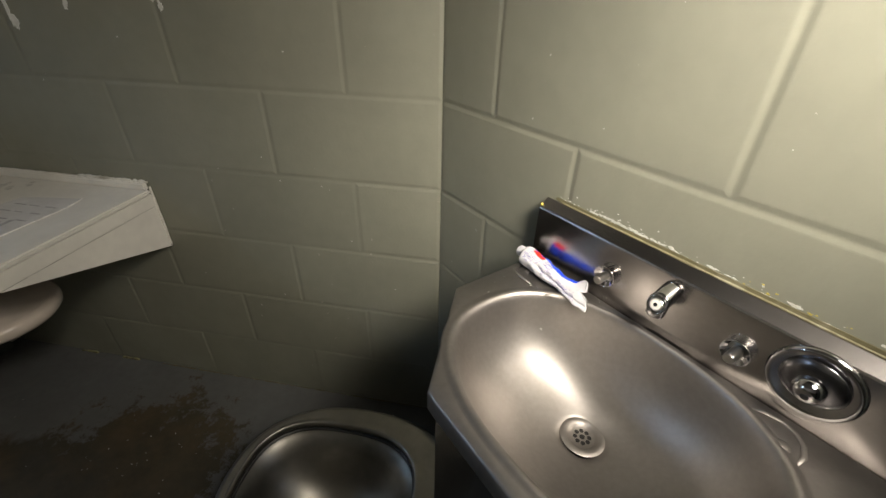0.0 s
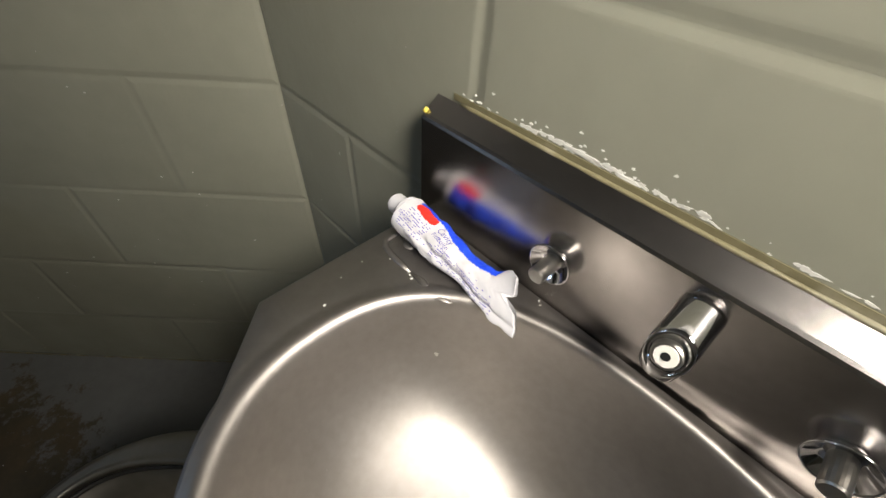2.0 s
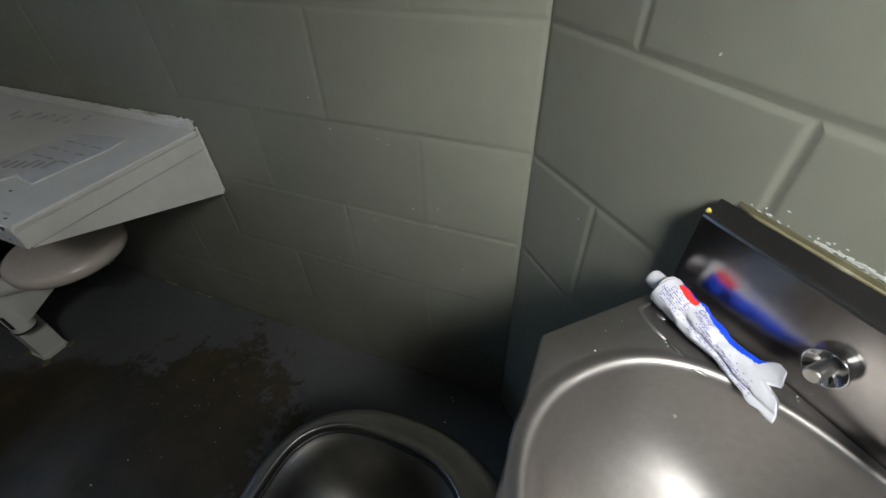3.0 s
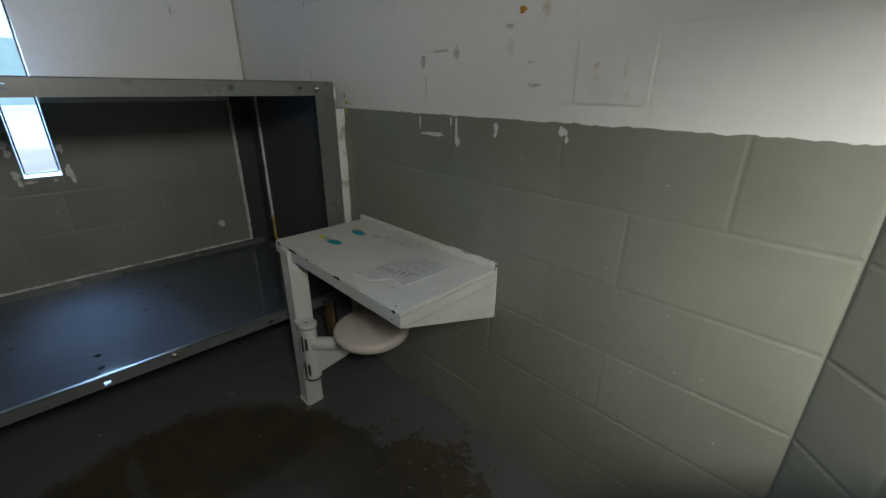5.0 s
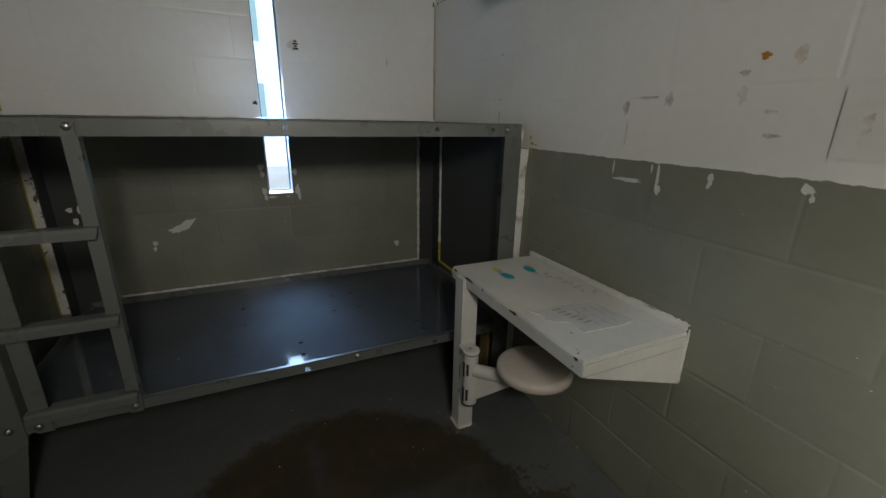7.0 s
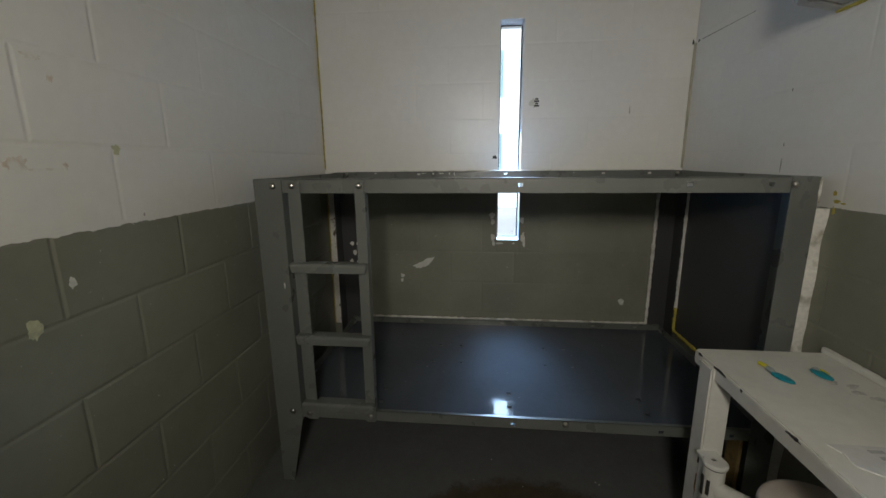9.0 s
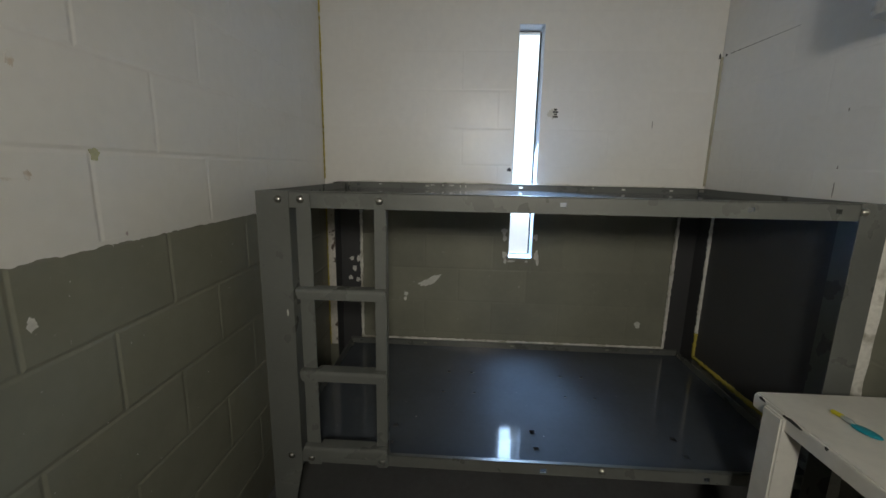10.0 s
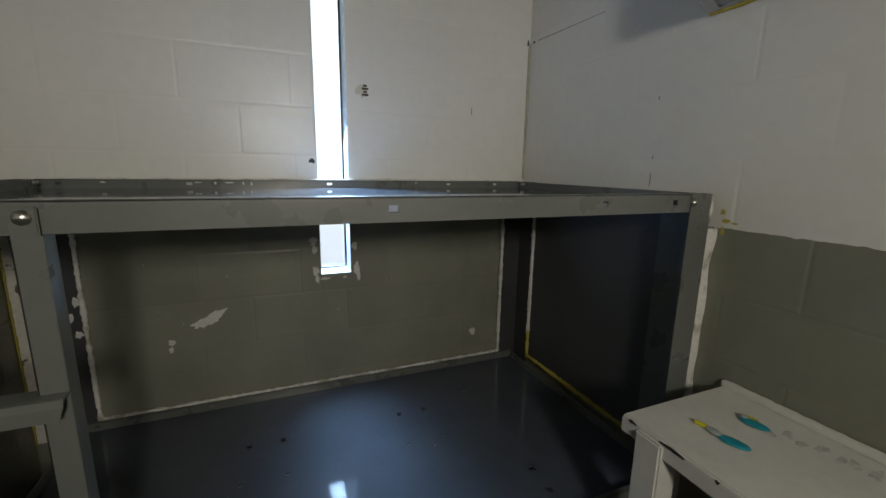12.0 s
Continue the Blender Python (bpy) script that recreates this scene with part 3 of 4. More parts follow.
end_dish = unit_part("end_dish", ridge([(0.690, 0.042), (0.702, 0.034), (0.718, 0.031), (0.732, 0.036), (0.742, 0.047), (0.747, 0.062), (0.746, 0.078)], 0.0032, 0.3), label="shallow dish pressed into the deck end")
bm = bmesh.new()
tube(bm, (0.728, 0.066, DECK_Z - 0.001), (0.728, 0.066, DECK_Z + 0.0026), [(0, 0.0105), (0.4, 0.0085), (0.75, 0.0055), (1, 0.0010)], 20)
unit_part("soap_rest", bm, parent=end_dish)
rnd = random.Random(31)
bm = bmesh.new()
for u, v in ((0.355, 0.087), (0.342, 0.107), (0.380, 0.086), (0.384, 0.0875), (0.377, 0.085), (0.469, 0.026), (0.472, 0.029), (0.36, 0.155), (0.345, 0.13)):
    r = rnd.uniform(0.0004, 0.0009)
    p = UV @ Vector((u, v, DECK_Z))
    box(bm, p.x - r * 1.6, p.x + r, p.y - r, p.y + r * 1.3, p.z - 0.0005, p.z + r * 0.7, r * 0.3)
tagged(finish("deck_crumbs", bm, CHIP), "tiny pale crumbs on the sink deck", "debris", kind="stuff")
# push buttons
for u in (0.468, 0.649):
    bm = bmesh.new()
    tube(bm, (u, 0.021, 0.858), (u, 0.031, 0.858), [(0, 0.0110), (0.15, 0.0120), (0.75, 0.0165), (0.9, 0.0170), (1.0, 0.0165), (0.92, 0.0155), (0.45, 0.0105), (0.3, 0.0072)], 36)
    knob = unit_part("push_button", bm, CHROME, "chrome push button")
    bm = bmesh.new()
    tube(bm, (u, 0.023, 0.858), (u, 0.046, 0.8575), [(0, 0.0066), (0.95, 0.0066), (1, 0.0056)], 24)
    unit_part("plunger", bm, DULL_METAL, smooth=False, parent=knob)
# spout
S0, S1 = Vector((0.559, 0.020, 0.888)), Vector((0.5585, 0.054, 0.879))
SD = (S1 - S0).normalized()
SW = SD.cross(Vector((0, 0, 1))).normalized()
SU = SW.cross(SD)
FACE = (SD + SU * 0.75).normalized()


def spout_ring(way, r, slant):
    """A ring of the spout, its upper side drawn back by the slant."""
    return [S0 + SD * (way - slant * r * math.sin(t)) + (SW * math.cos(t) + SU * math.sin(t)) * r for t in (i * math.tau / 40 for i in range(40))]


long = (S1 - S0).length
bm = bmesh.new()
loft(bm, [spout_ring(0.0, 0.0132, 0), spout_ring(0.003, 0.0132, 0), spout_ring(0.010, 0.0129, 0), spout_ring(long - 0.004, 0.0128, 0.55), spout_ring(long - 0.001, 0.0126, 0.72),
          spout_ring(long, 0.0117, 0.75), spout_ring(long, 0.0098, 0.75), spout_ring(long - 0.003, 0.0094, 0.75)], True, True)
spout = unit_part("spout", bm, CHROME, "short chrome spout with a slanted end")
bm = bmesh.new()
tube(bm, S1 + Vector((0, -0.009, -0.003)), S1 + Vector((0, -0.004, -0.020)), [(0, 0.0118), (0.6, 0.0117), (0.88, 0.0108), (0.97, 0.0094), (1, 0.0080)], 36)
unit_part("spout_nose", bm, CHROME, parent=spout)
AE = S1 + FACE * 0.0005
bm = bmesh.new()
tube(bm, AE - FACE * 0.003, AE + FACE * 0.0012, [(0, 0.0088), (0.8, 0.0086), (1, 0.0076)], 28)
unit_part("aerator_ring", bm, DULL_METAL, smooth=False, parent=spout)
bm = bmesh.new()
tube(bm, AE, AE + FACE * 0.0018, [(0, 0.0068), (1, 0.0064)], 24)
unit_part("aerator", bm, CREAM, smooth=False, parent=spout)
bm = bmesh.new()
tube(bm, AE, AE + FACE * 0.0022, [(0, 0.0025), (1, 0.0025)], 16)
unit_part("aerator_hole", bm, BLACK, smooth=False, parent=spout)
# bubbler: a polished dish set into the splash back, with a domed nozzle
BU = (0.718, 0.869)
bm = bmesh.new()
tube(bm, (BU[0], 0.0205, BU[1]), (BU[0], 0.0265, BU[1]), [(0, 0.0425), (0.5, 0.0420), (0.9, 0.0400), (1, 0.0380), (0.85, 0.0350), (0.55, 0.0300), (0.35, 0.0200), (0.3, 0.0080)], 56)
bub = unit_part("bubbler", bm, CHROME, "drinking bubbler in a polished chrome dish")
bm = bmesh.new()
tube(bm, (BU[0], 0.0220, BU[1]), (BU[0], 0.0300, BU[1] - 0.001), [(0, 0.0310), (0.3, 0.0300), (0.6, 0.0240), (1, 0.0175)], 40)
unit_part("bubbler_collar", bm, DARK_REFLECTION, parent=bub)
bm = bmesh.new()
tube(bm, (BU[0], 0.0290, BU[1] - 0.001), (BU[0] + 0.001, 0.0440, BU[1] - 0.004), [(0, 0.0150), (0.4, 0.0145), (0.75, 0.0118), (0.95, 0.0085), (1, 0.0060)], 28)
unit_part("bubbler_nozzle", bm, CHROME, parent=bub)
bm = bmesh.new()
tube(bm, (BU[0] + 0.001, 0.0438, BU[1] - 0.004), (BU[0] + 0.001, 0.0446, BU[1] - 0.004), [(0, 0.0040), (1, 0.0036)], 16)
unit_part("nozzle_hole", bm, BLACK, parent=bub)
# toilet
TC = (-0.092, -0.505)


def toilet_ring(a, b, z, cx=TC[0], power=2.25):
    return [(cx + x, TC[1] + y, zz) for x, y, zz in oval(a, b, (0, 0), z, 80, power)]


OPEN_X = -0.127
bm = bmesh.new()
rings = [toilet_ring(0.10, 0.10, 0.0, -0.02), toilet_ring(0.11, 0.105, 0.12, -0.02), toilet_ring(0.16, 0.13, 0.25, -0.06), toilet_ring(0.216, 0.172, 0.35, -0.09),
         toilet_ring(0.234, 0.186, 0.380), toilet_ring(0.236, 0.188, 0.390), toilet_ring(0.232, 0.185, 0.398), toilet_ring(0.224, 0.178, 0.4035), toilet_ring(0.212, 0.168, 0.405, -0.100, 2.3),
         toilet_ring(0.190, 0.152, 0.402, -0.115, 2.5), toilet_ring(0.180, 0.144, 0.402, -0.122, 2.6), toilet_ring(0.176, 0.140, 0.4035, OPEN_X, 2.7), toilet_ring(0.172, 0.136, 0.402, OPEN_X, 2.7),
         toilet_ring(0.170, 0.134, 0.397, OPEN_X, 2.7), toilet_ring(0.171, 0.135, 0.388, OPEN_X, 2.7), toilet_ring(0.178, 0.141, 0.385, OPEN_X, 2.7), toilet_ring(0.178, 0.141, 0.378, OPEN_X, 2.7),
         toilet_ring(0.166, 0.130, 0.372, OPEN_X, 2.6), toilet_ring(0.150, 0.116, 0.335, OPEN_X, 2.4), toilet_ring(0.118, 0.092, 0.285, OPEN_X), toilet_ring(0.07, 0.06, 0.255, OPEN_X), toilet_ring(0.03, 0.03, 0.245, OPEN_X)]
loft(bm, rings, True, True)
unit_part("toilet_bowl", bm, WORN_STEEL, label="stainless toilet bowl with a rolled rim", local=False)
# black ring put in for the shadow gap under the rim's overhang
bm = bmesh.new()
loft(bm, [toilet_ring(0.1765, 0.1395, 0.379, OPEN_X, 2.7), toilet_ring(0.1765, 0.1395, 0.3845, OPEN_X, 2.7), toilet_ring(0.168, 0.132, 0.384, OPEN_X, 2.7), toilet_ring(0.168, 0.132, 0.379, OPEN_X, 2.7)])
unit_part("bowl_seam", bm, BLACK, "black ring for the shadow gap inside the rim", local=False)
bm = bmesh.new()
box(bm, -0.02, 0.11, -0.58, -0.43, 0.02, 0.22, 0.02)
unit_part("toilet_neck", bm, local=False, smooth=False)


# ---- toothpaste on the sink deck ----
TUBE_WHITE = material("white_tube_plastic", (0.50, 0.50, 0.52), 0.32, fine=(30.0, 0.02), bump=(30.0, 0.05))
TUBE_BLUE = material("blue_tube_print", (0.015, 0.06, 0.62), 0.3, fine=(30.0, 0.02))
TUBE_RED = material("red_tube_print", (0.68, 0.03, 0.02), 0.3, fine=(30.0, 0.02))
TUBE_INK = material("violet_tube_ink", (0.11, 0.10, 0.34), 0.4, fine=(30.0, 0.02))
paste = thing("toothpaste_tube", "half-used white and blue toothpaste tube lying on the sink", "toothpaste", (0.2, -0.3, DECK_Z))
HEAD, TAIL = Vector((0.337, 0.051)), Vector((0.484, 0.0655))
ALONG = (TAIL - HEAD).normalized()
ACROSS = Vector((-ALONG.y, ALONG.x))


def tube_point(f, a, out=0.0):
    """A point of the crumpled tube: f along it, a round it (0 towards the room, 90 up)."""
    wide = (0.0185 + 0.0010 * f ** 3) * (1 - 0.27 * math.exp(-((f - 0.62) / 0.2) ** 2))
    tall = max(0.0012, 0.0145 * (1 - f) ** 0.75) + 0.0016
    n = noise.noise(Vector((f * 9, math.cos(a) * 1.4, math.sin(a) * 1.4)))
    crease = abs(noise.noise(Vector((f * 21 + 3, math.cos(a) * 2.2, math.sin(a) * 2.2))))
    k = 1 + (0.18 * n - 0.09 * crease) * min(1, f * 4)
    fold = 0.0035 * math.exp(-((a - radians(38)) / 0.22) ** 2) * min(1, f * 3) * (1 - 0.5 * f)
    bend = -0.002 * math.sin(f * 3.1) - 0.006 * f * f
    roll = radians(58) * f * f
    p, q = (wide * k - fold + out) * math.cos(a), (tall * k - fold + out) * math.sin(a)
    side = math.cos(a)
    reach = 0.129 * f + 0.012 * side * f ** 4 - 0.013 * math.exp(-((side + 0.05) / 0.16) ** 2) * f ** 8
    c = HEAD + ALONG * reach + ACROSS * (bend + p * math.cos(roll) + q * math.sin(roll))
    lift = math.hypot(wide * math.sin(roll), tall * math.cos(roll))
    z = DECK_Z + lift + 0.002 - p * math.sin(roll) + q * math.cos(roll)
    return UV @ Vector((c.x, c.y, max(z, DECK_Z + 0.0006))) - Vector((0.2, -0.3, DECK_Z))


NF, NA = 170, 144
bm = bmesh.new()
grid = [[bm.verts.new(tube_point(i / NF, j * math.tau / NA)) for j in range(NA)] for i in range(NF + 1)]
rnd = random.Random(4)
dashes = {}
for i in range(NF):
    for j in range(NA):
        f = bm.faces.new((grid[i][j], grid[i][(j + 1) % NA], grid[i + 1][(j + 1) % NA], grid[i + 1][j]))
        u, a = (i + 0.5) / NF, (j + 0.5) * 360 / NA
        f.smooth = True
        edge = 112 + 8 * math.sin(u * 9) + 14 * u
        if 0.05 < u < 0.80 + 0.0012 * (a - 120) and edge < a < 190:
            f.material_index = 1
        if abs((u - 0.16) / 0.095) ** 3 + abs((a - 108) / 17) ** 3 < 1:
            f.material_index = 2
        elif f.material_index == 0 and 20 < a < 88 and 0.04 < u < 0.86 and j % 3 == 0:
            key = (j, int(u * 80 + j * 0.37))
            if dashes.setdefault(key, rnd.random()) < (0.6 if u < 0.26 or a < 62 and u > 0.3 else 0.12):
                f.material_index = 3
bm.faces.new(grid[0][::-1])
bm.faces.new(grid[-1])
body = part("tube_body", bm, TUBE_WHITE, paste, "crumpled white tube with blue band and red patch", True)
for extra in (TUBE_BLUE, TUBE_RED, TUBE_INK):
    body.data.materials.append(extra)
c0 = HEAD - ALONG * 0.001
mid = DECK_Z + 0.020
bm = bmesh.new()
start, stop = UV @ Vector((*c0, mid)), UV @ Vector((*(HEAD - ALONG * 0.021), mid - 0.002))
off = Vector((0.2, -0.3, DECK_Z))
tube(bm, start - off, stop - off, [(0, 0.0150), (0.12, 0.0125), (0.2, 0.0095), (0.9, 0.0095), (1.0, 0.0082)], 28)
part("cap", bm, TUBE_WHITE, paste, "white screw cap", False)


def printed(words, f, a, size):
    """Words wrapped on the tube, read from its cap end."""
    data = bpy.data.curves.new("print", "FONT")
    data.body, data.size = words, size
    ob = new("print", data)
    me = bpy.data.meshes.new_from_object(ob)
    bpy.data.objects.remove(ob)
    for v in me.vertices:
        v.co = tube_point(f + v.co.x / 0.157, radians(a) + v.co.y / 0.017, 0.0006)
    me.materials.append(TUBE_INK)
    ob = new("print", me)
    ob.parent = paste


printed("Cavity", 0.30, 92, 0.0085)
printed("Protection", 0.30, 74, 0.0055)
printed("Directions", 0.02, 50, 0.0038)
printed("Purpose", 0.42, 66, 0.0034)
printed("Inactive ingredients", 0.55, 66, 0.0034)

# ---- things on the desk ----
TEAL = material("teal_plastic", (0.01, 0.25, 0.32), 0.35)
YELLOW = material("yellow_bristles", (0.55, 0.50, 0.03), 0.6)
GREY_PLASTIC = material("grey_clear_plastic", (0.32, 0.36, 0.36), 0.3)
PAPER = material("faded_paper", (0.585, 0.585, 0.575), 0.7, large=(18.0, 0.08), fine=(60.0, 0.04))
TORN = material("white_torn_paper", (0.76, 0.75, 0.72), 0.8)
INK = material("faded_ink", (0.36, 0.36, 0.36), 0.7, large=(40.0, 0.2))
DESK_Z = 0.736


def blob(bm, centre, sx, sy, sz, turn=0.0, power=2.0):
    made = bmesh.ops.create_uvsphere(bm, u_segments=20, v_segments=10, radius=1.0)["verts"]
    bmesh.ops.transform(bm, matrix=Matrix.Translation(centre) @ pose(0, 0, 0, 0, 0, turn) @ Matrix.Diagonal((sx, sy, sz, 1)), verts=made)


def toothbrush(x, y, turn, label, long_neck):
    ob = thing("toothbrush", label, "toothbrush", (x, y, DESK_Z), "toothbrushes on the desk")
    ob.rotation_euler = (0, 0, radians(turn))
    bm = bmesh.new()
    blob(bm, (0, 0, 0.0055), 0.036, 0.017, 0.0055)
    part("handle", bm, TEAL, ob, smooth=True)
    bm = bmesh.new()
    blob(bm, (-0.046 if long_neck else -0.026, 0.005, 0.0075), 0.021 if long_neck else 0.012, 0.0095, 0.0065, -14)
    part("neck", bm, GREY_PLASTIC, ob, smooth=True)
    bm = bmesh.new()
    if long_neck:
        box(bm, -0.094, -0.060, 0.008, 0.018, 0.0005, 0.012, 0.003)
    else:
        box(bm, -0.030, 0.004, 0.014, 0.023, 0.0005, 0.010, 0.003)
    part("bristles", bm, YELLOW, ob)
    return ob


toothbrush(-1.392, -0.262, 14, "short teal toothbrush with a yellow head on the desk", True)
toothbrush(-1.422, -0.134, 6, "stubby teal toothbrush head beside another on the desk", False)

PAPER_EDGE = [(-1.10, -0.365), (-1.07, -0.352), (-1.03, -0.358), (-1.005, -0.33), (-0.994, -0.293), (-0.965, -0.30), (-0.924, -0.305), (-0.92, -0.22), (-0.915, -0.15),
              (-0.925, -0.095), (-1.0, -0.105), (-1.08, -0.12), (-1.095, -0.2), (-1.10, -0.29)]
sheet = thing("paper_sheet", "faded paper sheet stuck flat on the desk", "paper", (-1.0, -0.23, DESK_Z))
part("sheet", prism(bmesh.new(), [(x + 1.0, y + 0.23) for x, y in PAPER_EDGE], 0.0003, 0.0013), PAPER, sheet)
for k in range(9):
    p, q = PAPER_EDGE[k], PAPER_EDGE[k + 1]
    bm = bmesh.new()
    tube(bm, (p[0] + 1.0, p[1] + 0.23, 0.0012), (q[0] + 1.0, q[1] + 0.23, 0.0012), [(0, 0.0012), (0.3, 0.0019), (0.6, 0.0011), (1, 0.0016)], 8)
    part("torn_edge", bm, TORN, sheet, "raised white torn edge", True)
rnd = random.Random(9)
for k in range(6):
    x, y = -1.085 + k * 0.021, -0.292 + k * 0.007
    bm = boxed(x + 1.0, x + 1.0 + 0.011, y + 0.23, y + 0.23 + 0.034 * rnd.uniform(0.8, 1.1), 0.0014, 0.0017)
    part("printed_bar", bm, INK, sheet)
for k in range(9):
    x, y = -1.06 + (k % 3) * 0.045, -0.225 + (k // 3) * 0.035
    part("printed_bar", boxed(x + 1.0, x + 1.0 + rnd.uniform(0.02, 0.04), y + 0.23, y + 0.234, 0.0014, 0.0017), INK, sheet)


SMEAR = material("grey_desk_smear", (0.47, 0.465, 0.44), 0.6, large=(30.0, 0.12), second=((0.63, 0.62, 0.57), 60.0, 0.45, 0.62))


def flake(wall, u, z, w, h, seed, mat=CHIP, turn=0.0, name="paint_flake"):
    return part(name, ragged(bmesh.new(), WALLS[wall][0], u, z, w, h, seed, out=min(0.0007 + 0.0001 * (seed % 8), 0.1 * min(w, h)), turn=turn), mat, bpy.data.objects[wall])


STAIN = material("old_glue_stain", (0.56, 0.49, 0.40), 0.6, second=((0.71, 0.70, 0.655), 38.0, 0.40, 0.56))
SMUDGE = material("pink_grey_smudge", (0.42, 0.36, 0.35), 0.6, second=((0.66, 0.64, 0.61), 30.0, 0.4, 0.6))
ORANGE = material("orange_residue", (0.42, 0.20, 0.02), 0.6)
# north wall: runs of white below the paint line, glue marks above it
for u, z, w, h in ((1.12, 1.148, 0.13, 0.016), (1.005, 1.165, 0.011, 0.10), (0.998, 1.133, 0.020, 0.034), (1.182, 1.185, 0.008, 0.05), (0.842, 1.185, 0.018, 0.04),
                   (0.845, 1.168, 0.010, 0.02), (0.620, 1.192, 0.032, 0.028), (0.607, 1.172, 0.012, 0.022), (1.03, 1.195, 0.008, 0.03)):
    flake("wall_north", u, z, w, h, int(u * 1000))
for u, z, w, h, mat in ((1.010, 1.395, 0.034, 0.045, SMUDGE), (1.165, 1.376, 0.028, 0.05, SMUDGE), (1.09, 1.405, 0.12, 0.010, SMUDGE), (0.806, 1.402, 0.028, 0.05, CHIP), (0.812, 1.452, 0.03, 0.018, SMUDGE),
                        (0.773, 1.487, 0.026, 0.020, ORANGE), (0.70, 1.482, 0.03, 0.05, STAIN), (0.722, 1.305, 0.05, 0.012, SMUDGE), (0.735, 1.36, 0.03, 0.012, SMUDGE),
                        (1.15, 1.30, 0.012, 0.10, CHIP), (0.53, 1.2215, 0.07, 0.004, DARK_CHIP), (0.47, 1.221, 0.04, 0.003, DARK_CHIP)):
    flake("wall_north", u, z, w, h, int(u * 999), mat)
PATCH = material("patch_plate_paint", (0.70, 0.69, 0.65), 0.4, fine=(30.0, 0.03))
part("patch_plate", boxed(0.418, 0.602, -0.001, 0.0042, 1.262, 1.412, 0.0020, m=WALLS["wall_north"][0]), PATCH, wall_north, "square painted patch plate")
for u, z, w, h in ((0.552, 1.335, 0.022, 0.05), (0.560, 1.298, 0.014, 0.02), (0.478, 1.345, 0.016, 0.05), (0.484, 1.30, 0.024, 0.03), (0.466, 1.285, 0.014, 0.02)):
    part("glue_mark", ragged(bmesh.new(), WALLS["wall_north"][0], u, z, w, h, int(u * 777), out=0.0046), STAIN, wall_north)
rnd = random.Random(88)
for k in range(24):
    u, z = rnd.uniform(0.06, 0.80), rnd.uniform(0.25, 1.12)
    r = rnd.uniform(0.001, 0.0028)
    part("paint_speck", ragged(bmesh.new(), WALLS["wall_north"][0], u, z, r * rnd.uniform(0.8, 2.4), r, 900 + k, out=0.0003, n=12), STAIN if k % 4 == 0 else CHIP, wall_north)
for u, z, w, h in ((1.655, 1.236, 0.030, 0.014), (1.662, 1.205, 0.012, 0.030), (1.630, 1.231, 0.026, 0.007), (1.668, 1.262, 0.016, 0.020)):
    flake("wall_north", u, z, w, h, int(u * 1000 + z * 100), CAULK_YELLOW)
# west wall: flakes round the window foot, a torn sticker
for y, z, w, h in ((-1.096, 1.045, 0.040, 0.045), (-1.092, 1.005, 0.03, 0.04), (-1.090, 0.905, 0.035, 0.05), (-1.085, 0.868, 0.02, 0.04), (-1.05, 0.868, 0.05, 0.015),
                   (-0.912, 1.015, 0.03, 0.045), (-0.905, 0.905, 0.032, 0.07), (-0.895, 0.87, 0.02, 0.06), (-0.96, 0.868, 0.02, 0.012), (-1.675, 0.645, 0.03, 0.03), (-1.68, 0.615, 0.02, 0.03),
                   (-0.277, 0.50, 0.04, 0.05)):
    flake("wall_west", -y, z, w, h, int(-y * 1000 + z * 100))
flake("wall_west", 1.52, 0.735, 0.14, 0.05, 5, CHIP, radians(-32))
part("paint_flake", ragged(bmesh.new(), WALLS["wall_west"][0], 1.565, 0.715, 0.08, 0.035, 6, out=0.0014, turn=radians(-12)), CHIP, wall_west)
STICKER = material("torn_sticker", (0.55, 0.53, 0.45), 0.6)
flake("wall_west", 0.862, 1.708, 0.066, 0.066, 8, STICKER, name="torn_sticker")
for k in range(4):
    part("printed_bar", boxed(0.834 + 0.006 * (k % 2), 0.863 - 0.006 * (k % 2), 0.0005, 0.0016, 1.687 + 0.0125 * k, 1.696 + 0.0125 * k, m=WALLS["wall_west"][0]), DARK_CHIP, wall_west)
flake("wall_west", 1.087, 1.40, 0.032, 0.024, 9, DARK_CHIP)
# bare white strip beside the bunk's back post
STRIP = material("bare_white_strip", (0.72, 0.69, 0.63), 0.6, second=((0.13, 0.10, 0.075), 15.0, 0.60, 0.63))
bm = bmesh.new()
box(bm, 2.088, 2.150, -0.0005, 0.0012, 0.30, 1.215, m=WALLS["wall_west"][0])
part("bare_strip", bm, STRIP, wall_west, "bare white strip with flaked brown paint")
# south wall
for x, z, w, h, mat in ((-0.941, 1.023, 0.040, 0.048, PUTTY), (-1.041, 1.10, 0.022, 0.03, CHIP), (-1.05, 1.607, 0.05, 0.018, STAIN), (-1.083, 1.57, 0.018, 0.03, STAIN), (-0.975, 1.376, 0.05, 0.04, STAIN),
                        (-1.03, 1.365, 0.10, 0.007, STAIN), (-1.08, 1.372, 0.014, 0.022, STAIN), (-1.225, 1.414, 0.026, 0.034, PUTTY), (-1.283, 1.233, 0.008, 0.012, SMUDGE)):
    flake("wall_south", x - BACK_X, z, w, h, int(-x * 1000), mat)
